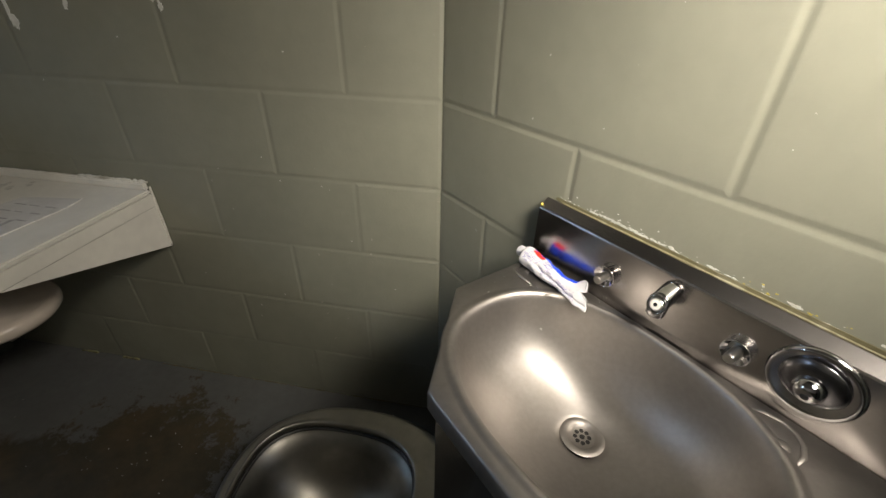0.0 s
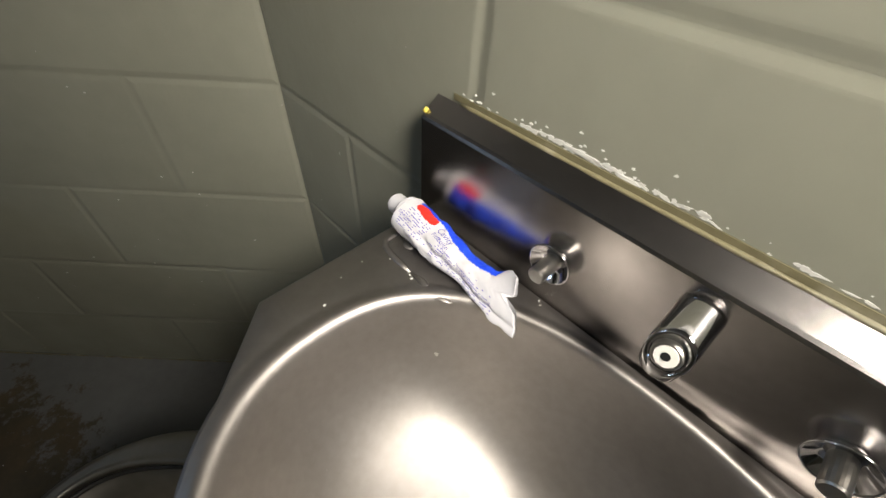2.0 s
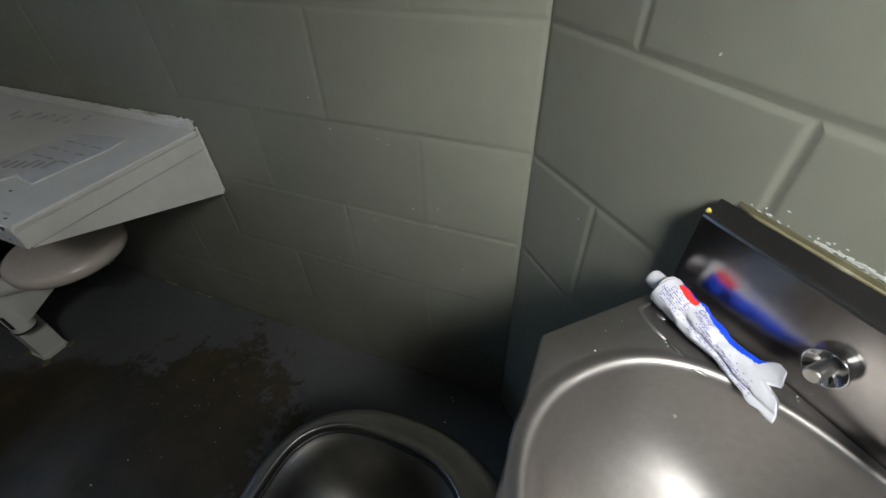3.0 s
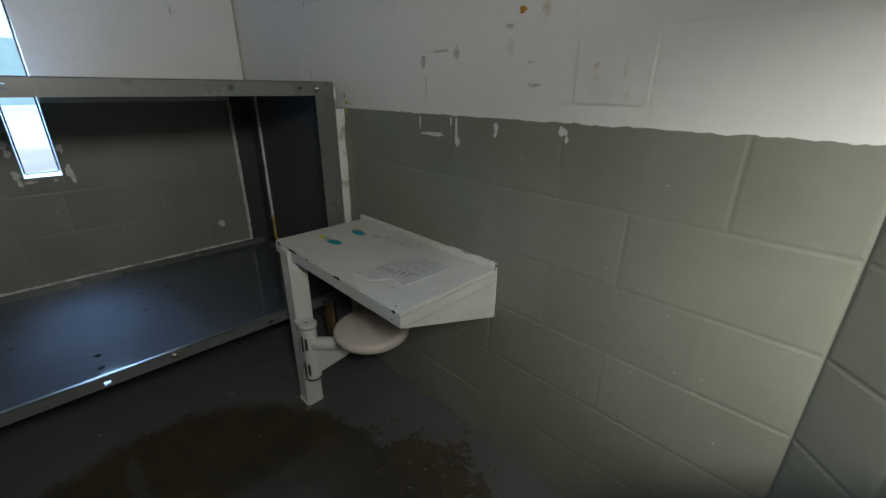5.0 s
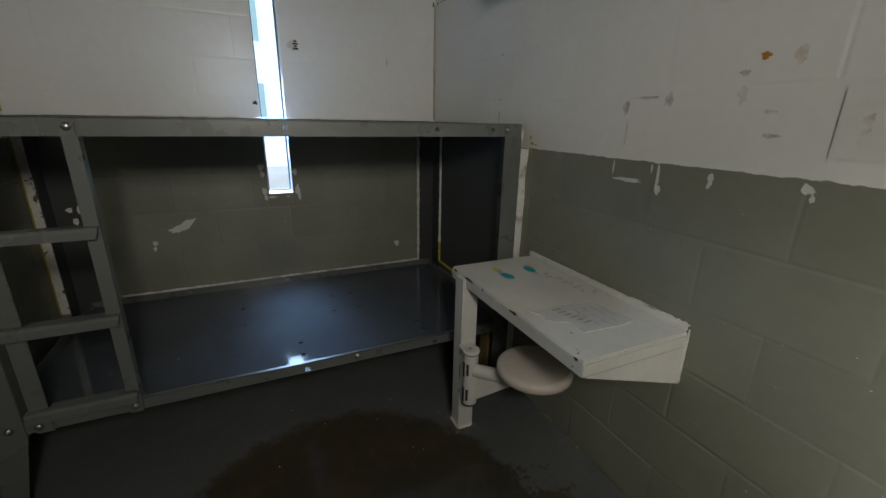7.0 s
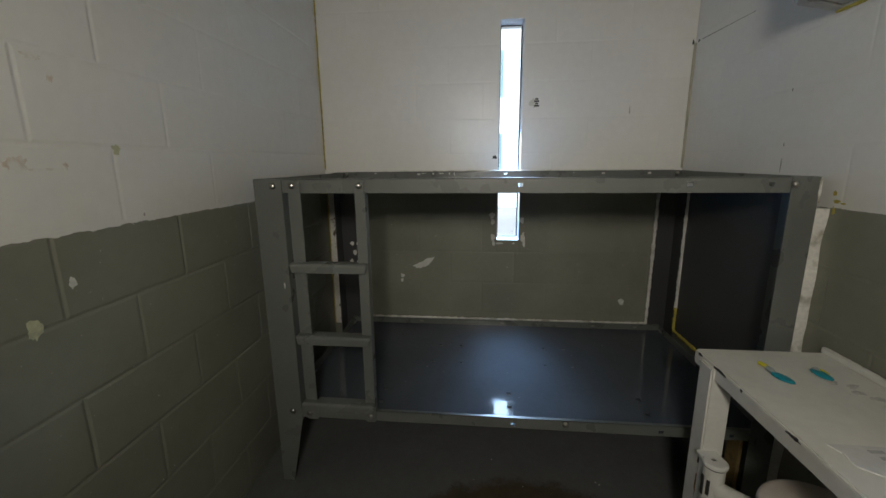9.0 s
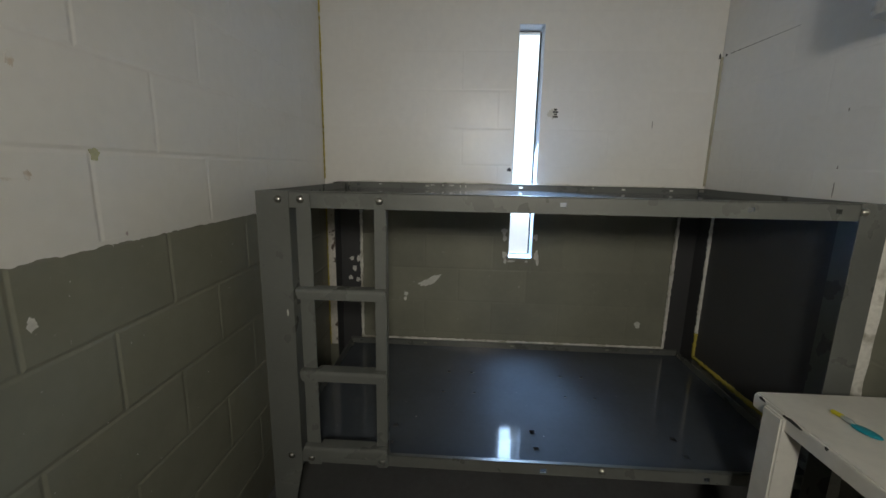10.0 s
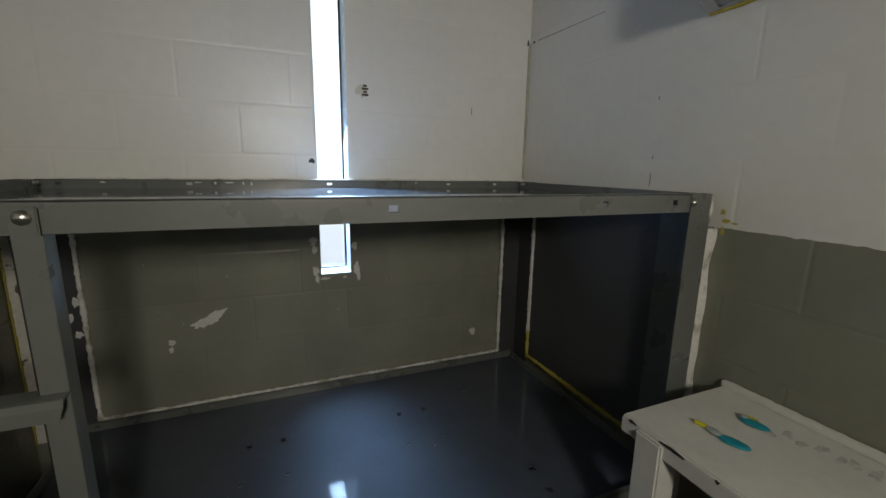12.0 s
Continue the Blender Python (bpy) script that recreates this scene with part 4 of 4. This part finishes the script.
# diagonal wall: crumbs of old caulk above the splash back
rnd = random.Random(21)
for k in range(95):
    u = rnd.uniform(0.34, 0.80) if k % 3 else rnd.gauss(0.465, 0.03)
    z = 0.9245 + min(abs(rnd.gauss(0, 0.0055)), 0.03)
    size = rnd.uniform(0.0006, 0.0022)
    flake("wall_diagonal", u, z, size * rnd.uniform(1, 2.2), size, 300 + k, CAULK_YELLOW if u > 0.6 and rnd.random() < 0.45 else CHIP)
part("caulk_strip", boxed(0.335, 0.815, 0.0, 0.0009, 0.9215, 0.9272, 0.0004, m=WALLS["wall_diagonal"][0]), CAULK_BROWN, wall_diagonal, "old olive caulk strip above the splash back")
for k in range(60):
    u = rnd.uniform(0.37, 0.80) if k % 2 else rnd.gauss(0.47, 0.035)
    w, h = rnd.uniform(0.003, 0.014), rnd.uniform(0.0012, 0.0045)
    bm = ragged(bmesh.new(), WALLS["wall_diagonal"][0], u, 0.9275 + h * rnd.uniform(0.3, 0.9), w, h, 600 + k, out=0.0002, turn=rnd.uniform(-0.3, 0.3), n=44)
    part("paint_flake", bm, CAULK_YELLOW if u > 0.62 and k % 3 else CHIP, wall_diagonal)
for u, z, w, h in ((0.452, 0.930, 0.025, 0.003), (0.485, 0.928, 0.02, 0.004), (0.36, 0.925, 0.03, 0.003), (0.64, 0.926, 0.02, 0.003), (0.70, 0.926, 0.02, 0.003)):
    flake("wall_diagonal", u, z, w, h, int(u * 1000), CHIP)


def bead(points, r, seed, wobble=0.35, sides=8, step=0.012):
    """An uneven bead of caulk along a line of points."""
    rn = random.Random(seed)
    bm = bmesh.new()
    pts = []
    for p, q in zip(points, points[1:]):
        p, q = Vector(p), Vector(q)
        k = max(1, int((q - p).length / step))
        pts += [p.lerp(q, i / k) for i in range(k)]
    pts.append(Vector(points[-1]))
    rings = []
    for i, p in enumerate(pts):
        d = (pts[min(i + 1, len(pts) - 1)] - pts[max(i - 1, 0)]).normalized()
        q = d.to_track_quat("Z", "Y")
        rr = r * (1 + rn.uniform(-wobble, wobble))
        rings.append([p + q @ Vector((rr * math.cos(t * math.tau / sides), rr * math.sin(t * math.tau / sides), 0)) for t in range(sides)])
    return loft(bm, rings, True, True)


part("caulk", bead([UV @ Vector((0.345, 0.0022, 0.9215)), UV @ Vector((0.81, 0.004, 0.922))], 0.0016, 1, 0.15), CAULK_BROWN, unit, "old brown caulk along the splash back", True)
part("caulk", bead([UV @ Vector((0.3205, 0.019, 0.911)), UV @ Vector((0.3215, 0.016, 0.914))], 0.0015, 2), CAULK_YELLOW, unit, "", True)


def bunk_caulk(points, r, mat, seed):
    bm = bead(points, r, seed)
    return bunk_part("caulk", bm, mat, "", True)


bm = bmesh.new()
rn = random.Random(12)
rings = []
for k in range(90):
    z = 0.02 + k * 1.19 / 89
    w, d = 0.006 * noise.noise(Vector((k * 0.12, 3, 1))), 0.003 * noise.noise(Vector((k * 0.2, 7, 1)))
    rings.append([(-1.682 + d, -0.041, z), (-1.705, -0.041, z), (-1.740, -0.0008, z), (-1.682 + 2 * w, -0.0008, z)])
loft(bm, rings, True, True)
bunk_part("caulk", bm, CAULK_WHITE, "wide white caulk between post and wall", False)
bunk_caulk([(-1.681, -0.039, 1.31), (-1.681, -0.038, 1.23)], 0.005, CAULK_WHITE, 3)
bunk_caulk([(-2.738, -0.121, 1.26), (-2.738, -0.121, 0.362)], 0.010, CAULK_WHITE, 4)
bunk_caulk([(-2.738, -0.121, 0.362), (-2.738, -1.945, 0.362)], 0.008, CAULK_WHITE, 5)
bunk_caulk([(-2.738, -1.943, 0.362), (-2.738, -1.943, 1.26)], 0.009, CAULK_WHITE, 6)
bunk_caulk([(-2.608, -0.011, 1.25), (-2.608, -0.011, 0.52)], 0.011, CAULK_WHITE, 7)
bunk_caulk([(-2.608, -0.011, 0.52), (-2.608, -0.011, 0.375), (-1.86, -0.010, 0.375)], 0.011, CAULK_YELLOW, 8)
bunk_caulk([(-2.744, -2.151, 0.30), (-2.744, -2.151, 1.21)], 0.004, CAULK_YELLOW, 9)
bunk_caulk([(-2.74, -1.95, 1.319), (-2.74, -0.05, 1.319)], 0.004, CAULK_WHITE, 10)
for k, (y, z) in enumerate(((-2.0, 0.86), (-1.985, 0.80), (-2.01, 0.74), (-1.96, 0.86), (-1.965, 0.73))):
    m = wall_frame((BX + 0.007, 0), (0, -1), (1, 0))
    bm = ragged(bmesh.new(), m, -y, z, 0.03, 0.03 + 0.012 * (k % 2), 70 + k, out=0.0008)
    bunk_part("paint_flake", bm, CHIP)
bm = boxed(-1.80, -1.72, -0.132, -0.118, 0.02, 0.295, 0.003)
bunk_part("rusty_strap", bm, TAN, "tan-brown strap under the deck")
for k, (x, w) in enumerate(((-1.555, 0.03), (-1.44, 0.085), (-1.13, 0.055), (-0.835, 0.02), (-1.33, 0.012))):
    m = wall_frame((0, DYF - 0.0012), (1, 0), (0, -1))
    bm = ragged(bmesh.new(), m, x, 0.7285, w, 0.011, 40 + k, out=0.0006)
    desk_part("paint_chip", bm, DARK_CHIP)
desk_part("caulk", bead([(-1.58, -0.006, 0.757), (-1.02, -0.006, 0.757)], 0.0025, 31, 0.4), CAULK_WHITE, "", True)
desk_part("caulk", bead([(-1.02, -0.006, 0.758), (-0.806, -0.006, 0.758)], 0.0045, 33, 0.6, step=0.006), CAULK_WHITE, "", True)
desk_part("caulk", bead([(-0.8045, -0.005, 0.745), (-0.8045, -0.005, 0.56)], 0.0035, 32, 0.2), CAULK_WHITE, "", True)
for x, y in ((-1.545, -0.43), (-1.447, -0.432), (-1.452, -0.35)):
    bm = bmesh.new()
    blob(bm, (x, y, 0.002), 0.018, 0.012, 0.005, x * 900)
    desk_part("floor_weld", bm, CAULK_BROWN, "", True)

CORNER_CAULK = material("yellowed_corner_caulk", (0.40, 0.38, 0.29), 0.6, large=(8.0, 0.2))
JOINT_DIRT = material("dark_joint_dirt", (0.29, 0.28, 0.25), 0.8)
# yellowed caulk in the wall corners and crumbs along the floor joint
part("caulk", bead([(BACK_X + 0.003, LEFT_Y - 0.033, 1.33), (BACK_X + 0.003, LEFT_Y - 0.033, HIGH - 0.01)], 0.004, 50), CAULK_YELLOW, wall_south, "", True)
part("caulk", bead([(BACK_X + 0.003, -0.003, 1.33), (BACK_X + 0.003, -0.003, 2.0)], 0.008, 51, 0.12, step=0.05), CORNER_CAULK, wall_north, "dull yellowed caulk in the corner", True)
flake("wall_west", 0.014, 2.005, 0.012, 0.030, 91, DARK_CHIP)
flake("wall_west", 0.322, 1.655, 0.006, 0.050, 90, JOINT_DIRT)
flake("wall_north", 2.716, 2.004, 0.018, 0.014, 92, DARK_CHIP)
for z, h in ((1.628, 0.014), (1.429, 0.014), (1.350, 0.060)):
    flake("wall_north", 1.942, z, 0.006, h, int(z * 1000), JOINT_DIRT)
for k in range(9):
    flake("wall_north", 2.66 - 0.05 * k, 2.003 - 0.001 * k, 0.058, 0.007 - 0.0005 * k, 93 + k, JOINT_DIRT)
part("caulk", bead([(-1.40, -0.006, 0.004), (-1.33, -0.006, 0.004)], 0.0035, 52, 0.6), FLOOR_CAULK, wall_north, "", True)
part("caulk", bead([(-1.22, -0.006, 0.004), (-1.15, -0.006, 0.004)], 0.0035, 53, 0.6), FLOOR_CAULK, wall_north, "", True)
part("caulk", bead([(-1.05, -0.004, 0.002), (-0.05, -0.002, 0.001)], 0.0016, 54, 0.8), CAULK_BROWN, wall_north, "", True)
rnd = random.Random(77)
bm = bmesh.new()
for k in range(48):
    x, y = rnd.uniform(-1.9, 0.2), rnd.uniform(-1.2, -0.03)
    if x > -0.35 and y < -0.3:
        continue
    r = rnd.uniform(0.0008, 0.0026)
    box(bm, x - r, x + r, y - r * 0.7, y + r * 0.7, 0.0, r, 0.0, pose(0, 0, 0))
for k in range(26):
    x, y = rnd.gauss(-0.86, 0.10), rnd.gauss(-0.33, 0.10)
    r = rnd.uniform(0.0005, 0.0014)
    box(bm, x - r, x + r, y - r * 0.7, y + r * 0.7, 0.0, r * 0.6, 0.0, pose(0, 0, 0))
tagged(finish("floor_crumbs", bm, CHIP), "small pale crumbs of paint on the floor", "debris", kind="stuff")


rnd = random.Random(15)
flat = Matrix(((1, 0, 0, 0), (0, 0, 1, 0), (0, 1, 0, DESK_Z), (0, 0, 0, 1)))
for k in range(9):
    x, y = -1.39 + 0.03 * k + rnd.uniform(-0.006, 0.006), -0.115 + 0.008 * k + rnd.uniform(-0.018, 0.018)
    desk_part("smear", ragged(bmesh.new(), flat, x, y, rnd.uniform(0.018, 0.028), rnd.uniform(0.034, 0.050), 500 + k, out=0.0002 + 0.0001 * (k % 3), turn=rnd.uniform(-0.3, 0.6)), SMEAR)
for k, (x, y) in enumerate(((-0.86, -0.385), (-0.94, -0.335), (-0.845, -0.395))):
    desk_part("paint_chip", ragged(bmesh.new(), flat, x, y, 0.03 if k == 0 else 0.008, 0.006, 520 + k, out=0.0005), DARK_CHIP if k else SMEAR)


# ragged lower edge of the white paint
def paint_edge(name, seed):
    m, length = WALLS[name]
    rn = random.Random(seed)
    bm = bmesh.new()
    k = int(length / 0.008)
    low = [6 * COURSE - 0.004 + 0.006 * noise.noise(Vector((i * 0.17, seed, 0))) + rn.uniform(-0.0015, 0.0015) for i in range(k + 1)]
    top = [bm.verts.new(m @ Vector((i * length / k, 0.0006, 6 * COURSE + 0.008))) for i in range(k + 1)]
    bot = [bm.verts.new(m @ Vector((i * length / k, 0.0006, low[i]))) for i in range(k + 1)]
    back = [bm.verts.new(m @ Vector((i * length / k, -0.001, low[i]))) for i in range(k + 1)]
    for i in range(k):
        bm.faces.new((top[i], top[i + 1], bot[i + 1], bot[i]))
        bm.faces.new((bot[i], bot[i + 1], back[i + 1], back[i]))
    part("paint_edge", bm, WHITE, bpy.data.objects[name])


for k, name in enumerate(("wall_north", "wall_south", "wall_diagonal")):
    paint_edge(name, k + 3)

# ---- wall lamp housing high on the north wall, unlit ----
housing = thing("wall_light", "unlit grey wall light housing with yellow caulk", "light fixture", (-1.58, 0, 1.84))


def housing_part(name, bm, mat, label=""):
    bmesh.ops.translate(bm, vec=(1.58, 0, -1.84), verts=bm.verts[:])
    return part(name, bm, mat, housing, label)


HOUSE = material("grey_white_housing", (0.45, 0.45, 0.43), 0.4)
bm = bmesh.new()
shell = [(-1.80, -0.001), (-1.725, -0.176), (-1.710, -0.192), (-1.690, -0.198), (-1.460, -0.198), (-1.440, -0.192), (-1.425, -0.176), (-1.35, -0.001)]
mid = (-1.575, -0.09)
loft(bm, [[(mid[0] + (x - mid[0]) * k, min(mid[1] + (y - mid[1]) * k, -0.001), z) for x, y in shell] for k, z in ((0.80, 1.856), (0.80, 1.848), (0.965, 1.846), (1.0, 1.858), (1.0, 2.150), (0.97, 2.160))], True, True)
housing_part("body", bm, HOUSE)
bm = bmesh.new()
prism(bm, [(mid[0] + (x - mid[0]) * 0.7, mid[1] + (y - mid[1]) * 0.7) for x, y in shell], 1.8505, 1.8555)
housing_part("lens", bm, GREY_PLASTIC, "ribbed clear lens in the underside")
housing_part("caulk", bead([(-1.79, -0.004, 1.845), (-1.36, -0.004, 1.845)], 0.006, 60), CAULK_YELLOW)

# ---- window ----
GLASS = bpy.data.materials.new("window_glass")
GLASS.use_nodes = True
gb = GLASS.node_tree.nodes["Principled BSDF"]
gb.inputs["Base Color"].default_value = (1.0, 1.0, 1.0, 1)
gb.inputs["Transmission Weight"].default_value, gb.inputs["Roughness"].default_value, gb.inputs["IOR"].default_value = 1.0, 0.02, 1.45
window = tagged(new("window_1"), "narrow slot window with a steel frame and bright daylight", "window", kind="structure")
window.location = (BACK_X - 0.12, -0.998, 1.52)


def window_part(name, bm, mat, label=""):
    bmesh.ops.translate(bm, vec=(-window.location[0], 0.998, -1.52), verts=bm.verts[:])
    return part(name, bm, mat, window, label)


FRAME = material("blue_white_frame_paint", (0.72, 0.78, 0.85), 0.4)
gx = BACK_X - 0.11
bm = bmesh.new()
box(bm, gx - 0.02, BACK_X - 0.004, WIN_Y[0] - 0.0, WIN_Y[0] + 0.003, WIN_Z[0], WIN_Z[1])
box(bm, gx - 0.02, BACK_X - 0.004, WIN_Y[1] - 0.003, WIN_Y[1], WIN_Z[0], WIN_Z[1])
box(bm, gx - 0.02, BACK_X - 0.004, WIN_Y[0] + 0.0035, WIN_Y[1] - 0.0035, WIN_Z[1] - 0.003, WIN_Z[1])
box(bm, gx - 0.02, BACK_X - 0.004, WIN_Y[0] + 0.0035, WIN_Y[1] - 0.0035, WIN_Z[0], WIN_Z[0] + 0.003)
window_part("window_frame", bm, FRAME)
pane = window_part("pane", boxed(gx - 0.012, gx - 0.006, WIN_Y[0] + 0.004, WIN_Y[1] - 0.004, WIN_Z[0] + 0.004, WIN_Z[1] - 0.004), GLASS)
pane.visible_shadow = False
for y0, y1, z0, z1 in ((WIN_Y[0] + 0.0035, WIN_Y[0] + 0.010, WIN_Z[0] + 0.01, WIN_Z[1] - 0.01), (WIN_Y[1] - 0.011, WIN_Y[1] - 0.0035, WIN_Z[0] + 0.01, WIN_Z[1] - 0.01),
                       (WIN_Y[0] + 0.0085, WIN_Y[1] - 0.0085, WIN_Z[0] + 0.0035, WIN_Z[0] + 0.008), (WIN_Y[0] + 0.0085, WIN_Y[1] - 0.0085, WIN_Z[1] - 0.008, WIN_Z[1] - 0.0035)):
    window_part("gasket", boxed(gx - 0.0055, gx + 0.002, y0, y1, z0, z1), BLACK)

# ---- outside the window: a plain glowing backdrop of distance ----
FACADE = material("glowing_pale_facade", (0.68, 0.76, 0.84), 0.7, large=(0.6, 0.05))
SHADE = material("glowing_blue_facade_panel", (0.40, 0.60, 0.68), 0.6)
# glow added so the building front burns out like bright daylight
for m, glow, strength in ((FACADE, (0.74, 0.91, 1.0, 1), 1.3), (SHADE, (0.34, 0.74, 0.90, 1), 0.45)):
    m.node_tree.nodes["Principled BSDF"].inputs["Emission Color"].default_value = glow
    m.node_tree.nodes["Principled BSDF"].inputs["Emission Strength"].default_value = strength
GROUND = material("pale_concrete_yard", (0.70, 0.75, 0.80), 0.9, large=(0.3, 0.15))
bm = bmesh.new()
ring = [bm.verts.new((300 * math.cos(i * math.tau / 48), 300 * math.sin(i * math.tau / 48), -0.14)) for i in range(48)]
bm.faces.new(ring)
tagged(finish("ground", bm, GROUND), "pale concrete yard outside the window", "ground", kind="structure")
block_house = thing("backdrop", "pale building front, made to glow, far beyond the slot window", "backdrop", (-14, -1, -0.14), kind="structure")
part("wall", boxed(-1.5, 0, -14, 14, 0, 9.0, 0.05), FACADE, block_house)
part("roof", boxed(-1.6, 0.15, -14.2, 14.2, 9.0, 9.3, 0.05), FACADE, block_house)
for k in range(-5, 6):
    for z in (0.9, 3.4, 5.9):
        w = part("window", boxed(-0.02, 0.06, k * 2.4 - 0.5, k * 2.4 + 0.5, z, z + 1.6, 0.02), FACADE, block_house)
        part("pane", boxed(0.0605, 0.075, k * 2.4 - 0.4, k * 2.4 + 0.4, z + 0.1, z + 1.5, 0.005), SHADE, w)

# ---- unseen corridor behind the assumed doorway ----
bm = bmesh.new()
box(bm, DOOR_X + 2.2, DOOR_X + 2.3, LEFT_Y - 0.2, -DOOR_X + 0.27, 0, HIGH)
box(bm, DOOR_X + 0.2, DOOR_X + 2.2, -DOOR_X + 0.27, -DOOR_X + 0.37, 0, HIGH)
box(bm, DOOR_X + 0.2, DOOR_X + 2.2, LEFT_Y - 0.3, LEFT_Y - 0.2, 0, HIGH)
tagged(finish("wall_corridor", bm, WHITE), "plain pale unseen corridor walls outside the assumed doorway", "wall", kind="structure")

# ---- blocks of the walls ----
BLOCK_MESHES = {}


def block_mesh(w, h, mat):
    key = (round(w, 3), round(h, 3), mat.name)
    if key not in BLOCK_MESHES:
        j, e = 0.0, 0.0095
        x0, x1, z0, z1 = -w / 2 + j, w / 2 - j, -h / 2 + j, h / 2 - j
        pts = [(x, y, z) for y, d in ((-0.0024, 0.0), (-0.0021, e * 0.22), (-0.0012, e * 0.5), (-0.0003, e * 0.78), (0.0, e)) for x, z in ((x0 + d, z0 + d), (x1 - d, z0 + d), (x1 - d, z1 - d), (x0 + d, z1 - d))]
        faces = [(4 * r + i, 4 * r + (i + 1) % 4, 4 * r + 4 + (i + 1) % 4, 4 * r + 4 + i) for r in range(4) for i in range(4)] + [(16, 17, 18, 19)]
        me = bpy.data.meshes.new("block")
        me.from_pydata(pts, [], faces)
        me.materials.append(mat)
        BLOCK_MESHES[key] = me
    return BLOCK_MESHES[key]


def lay_blocks(name, wall, odd, even, opening=None, relief=1.0, least=0.3):
    m, length = WALLS[name]
    rn = random.Random(len(name) * 7 + int(length * 100))
    for c in range(12):
        z0, z1 = c * COURSE, (c + 1) * COURSE
        mat = GREY if c < 6 else WHITE
        first = (odd if c % 2 else even) % BLOCK
        cuts = [0.0] + [first + k * BLOCK for k in range(12) if 0.03 < first + k * BLOCK < length - 0.03] + [length]
        for a, b in zip(cuts, cuts[1:]):
            pieces = [(a, b, z0, z1)]
            if opening and opening[0] < b and opening[1] > a and opening[2] < z1 and opening[3] > z0:
                p, q, w0, w1 = opening
                pieces = [r for r in ((a, p, z0, z1), (q, b, z0, z1), (max(a, p), min(b, q), z0, w0), (max(a, p), min(b, q), w1, z1)) if r[1] - r[0] > 0.012 and r[3] - r[2] > 0.012]
            for u0, u1, w0, w1 in pieces:
                ob = new("block", block_mesh(u1 - u0, w1 - w0, mat))
                ob.parent = wall
                ob.matrix_local = m @ pose((u0 + u1) / 2, 0, (w0 + w1) / 2) @ Matrix.Diagonal((1, relief * rn.uniform(least, 1.12) * (1 if c < 6 else 0.75), 1, 1))


lay_blocks("wall_north", wall_north, 0.214, 0.417, relief=0.62, least=0.4)
lay_blocks("wall_west", wall_west, 0.142, 0.345, (0.929, 1.068, *WIN_Z), 0.42)
lay_blocks("wall_south", wall_south, 0.115, 0.318, relief=0.95, least=0.7)
lay_blocks("wall_diagonal", wall_diagonal, 0.164, 0.357, relief=0.46, least=0.85)
lay_blocks("wall_east", wall_east, 0.1, 0.303, (DOOR_Y[0] - LEFT_Y, DOOR_Y[1] - LEFT_Y, 0, DOOR_TOP))
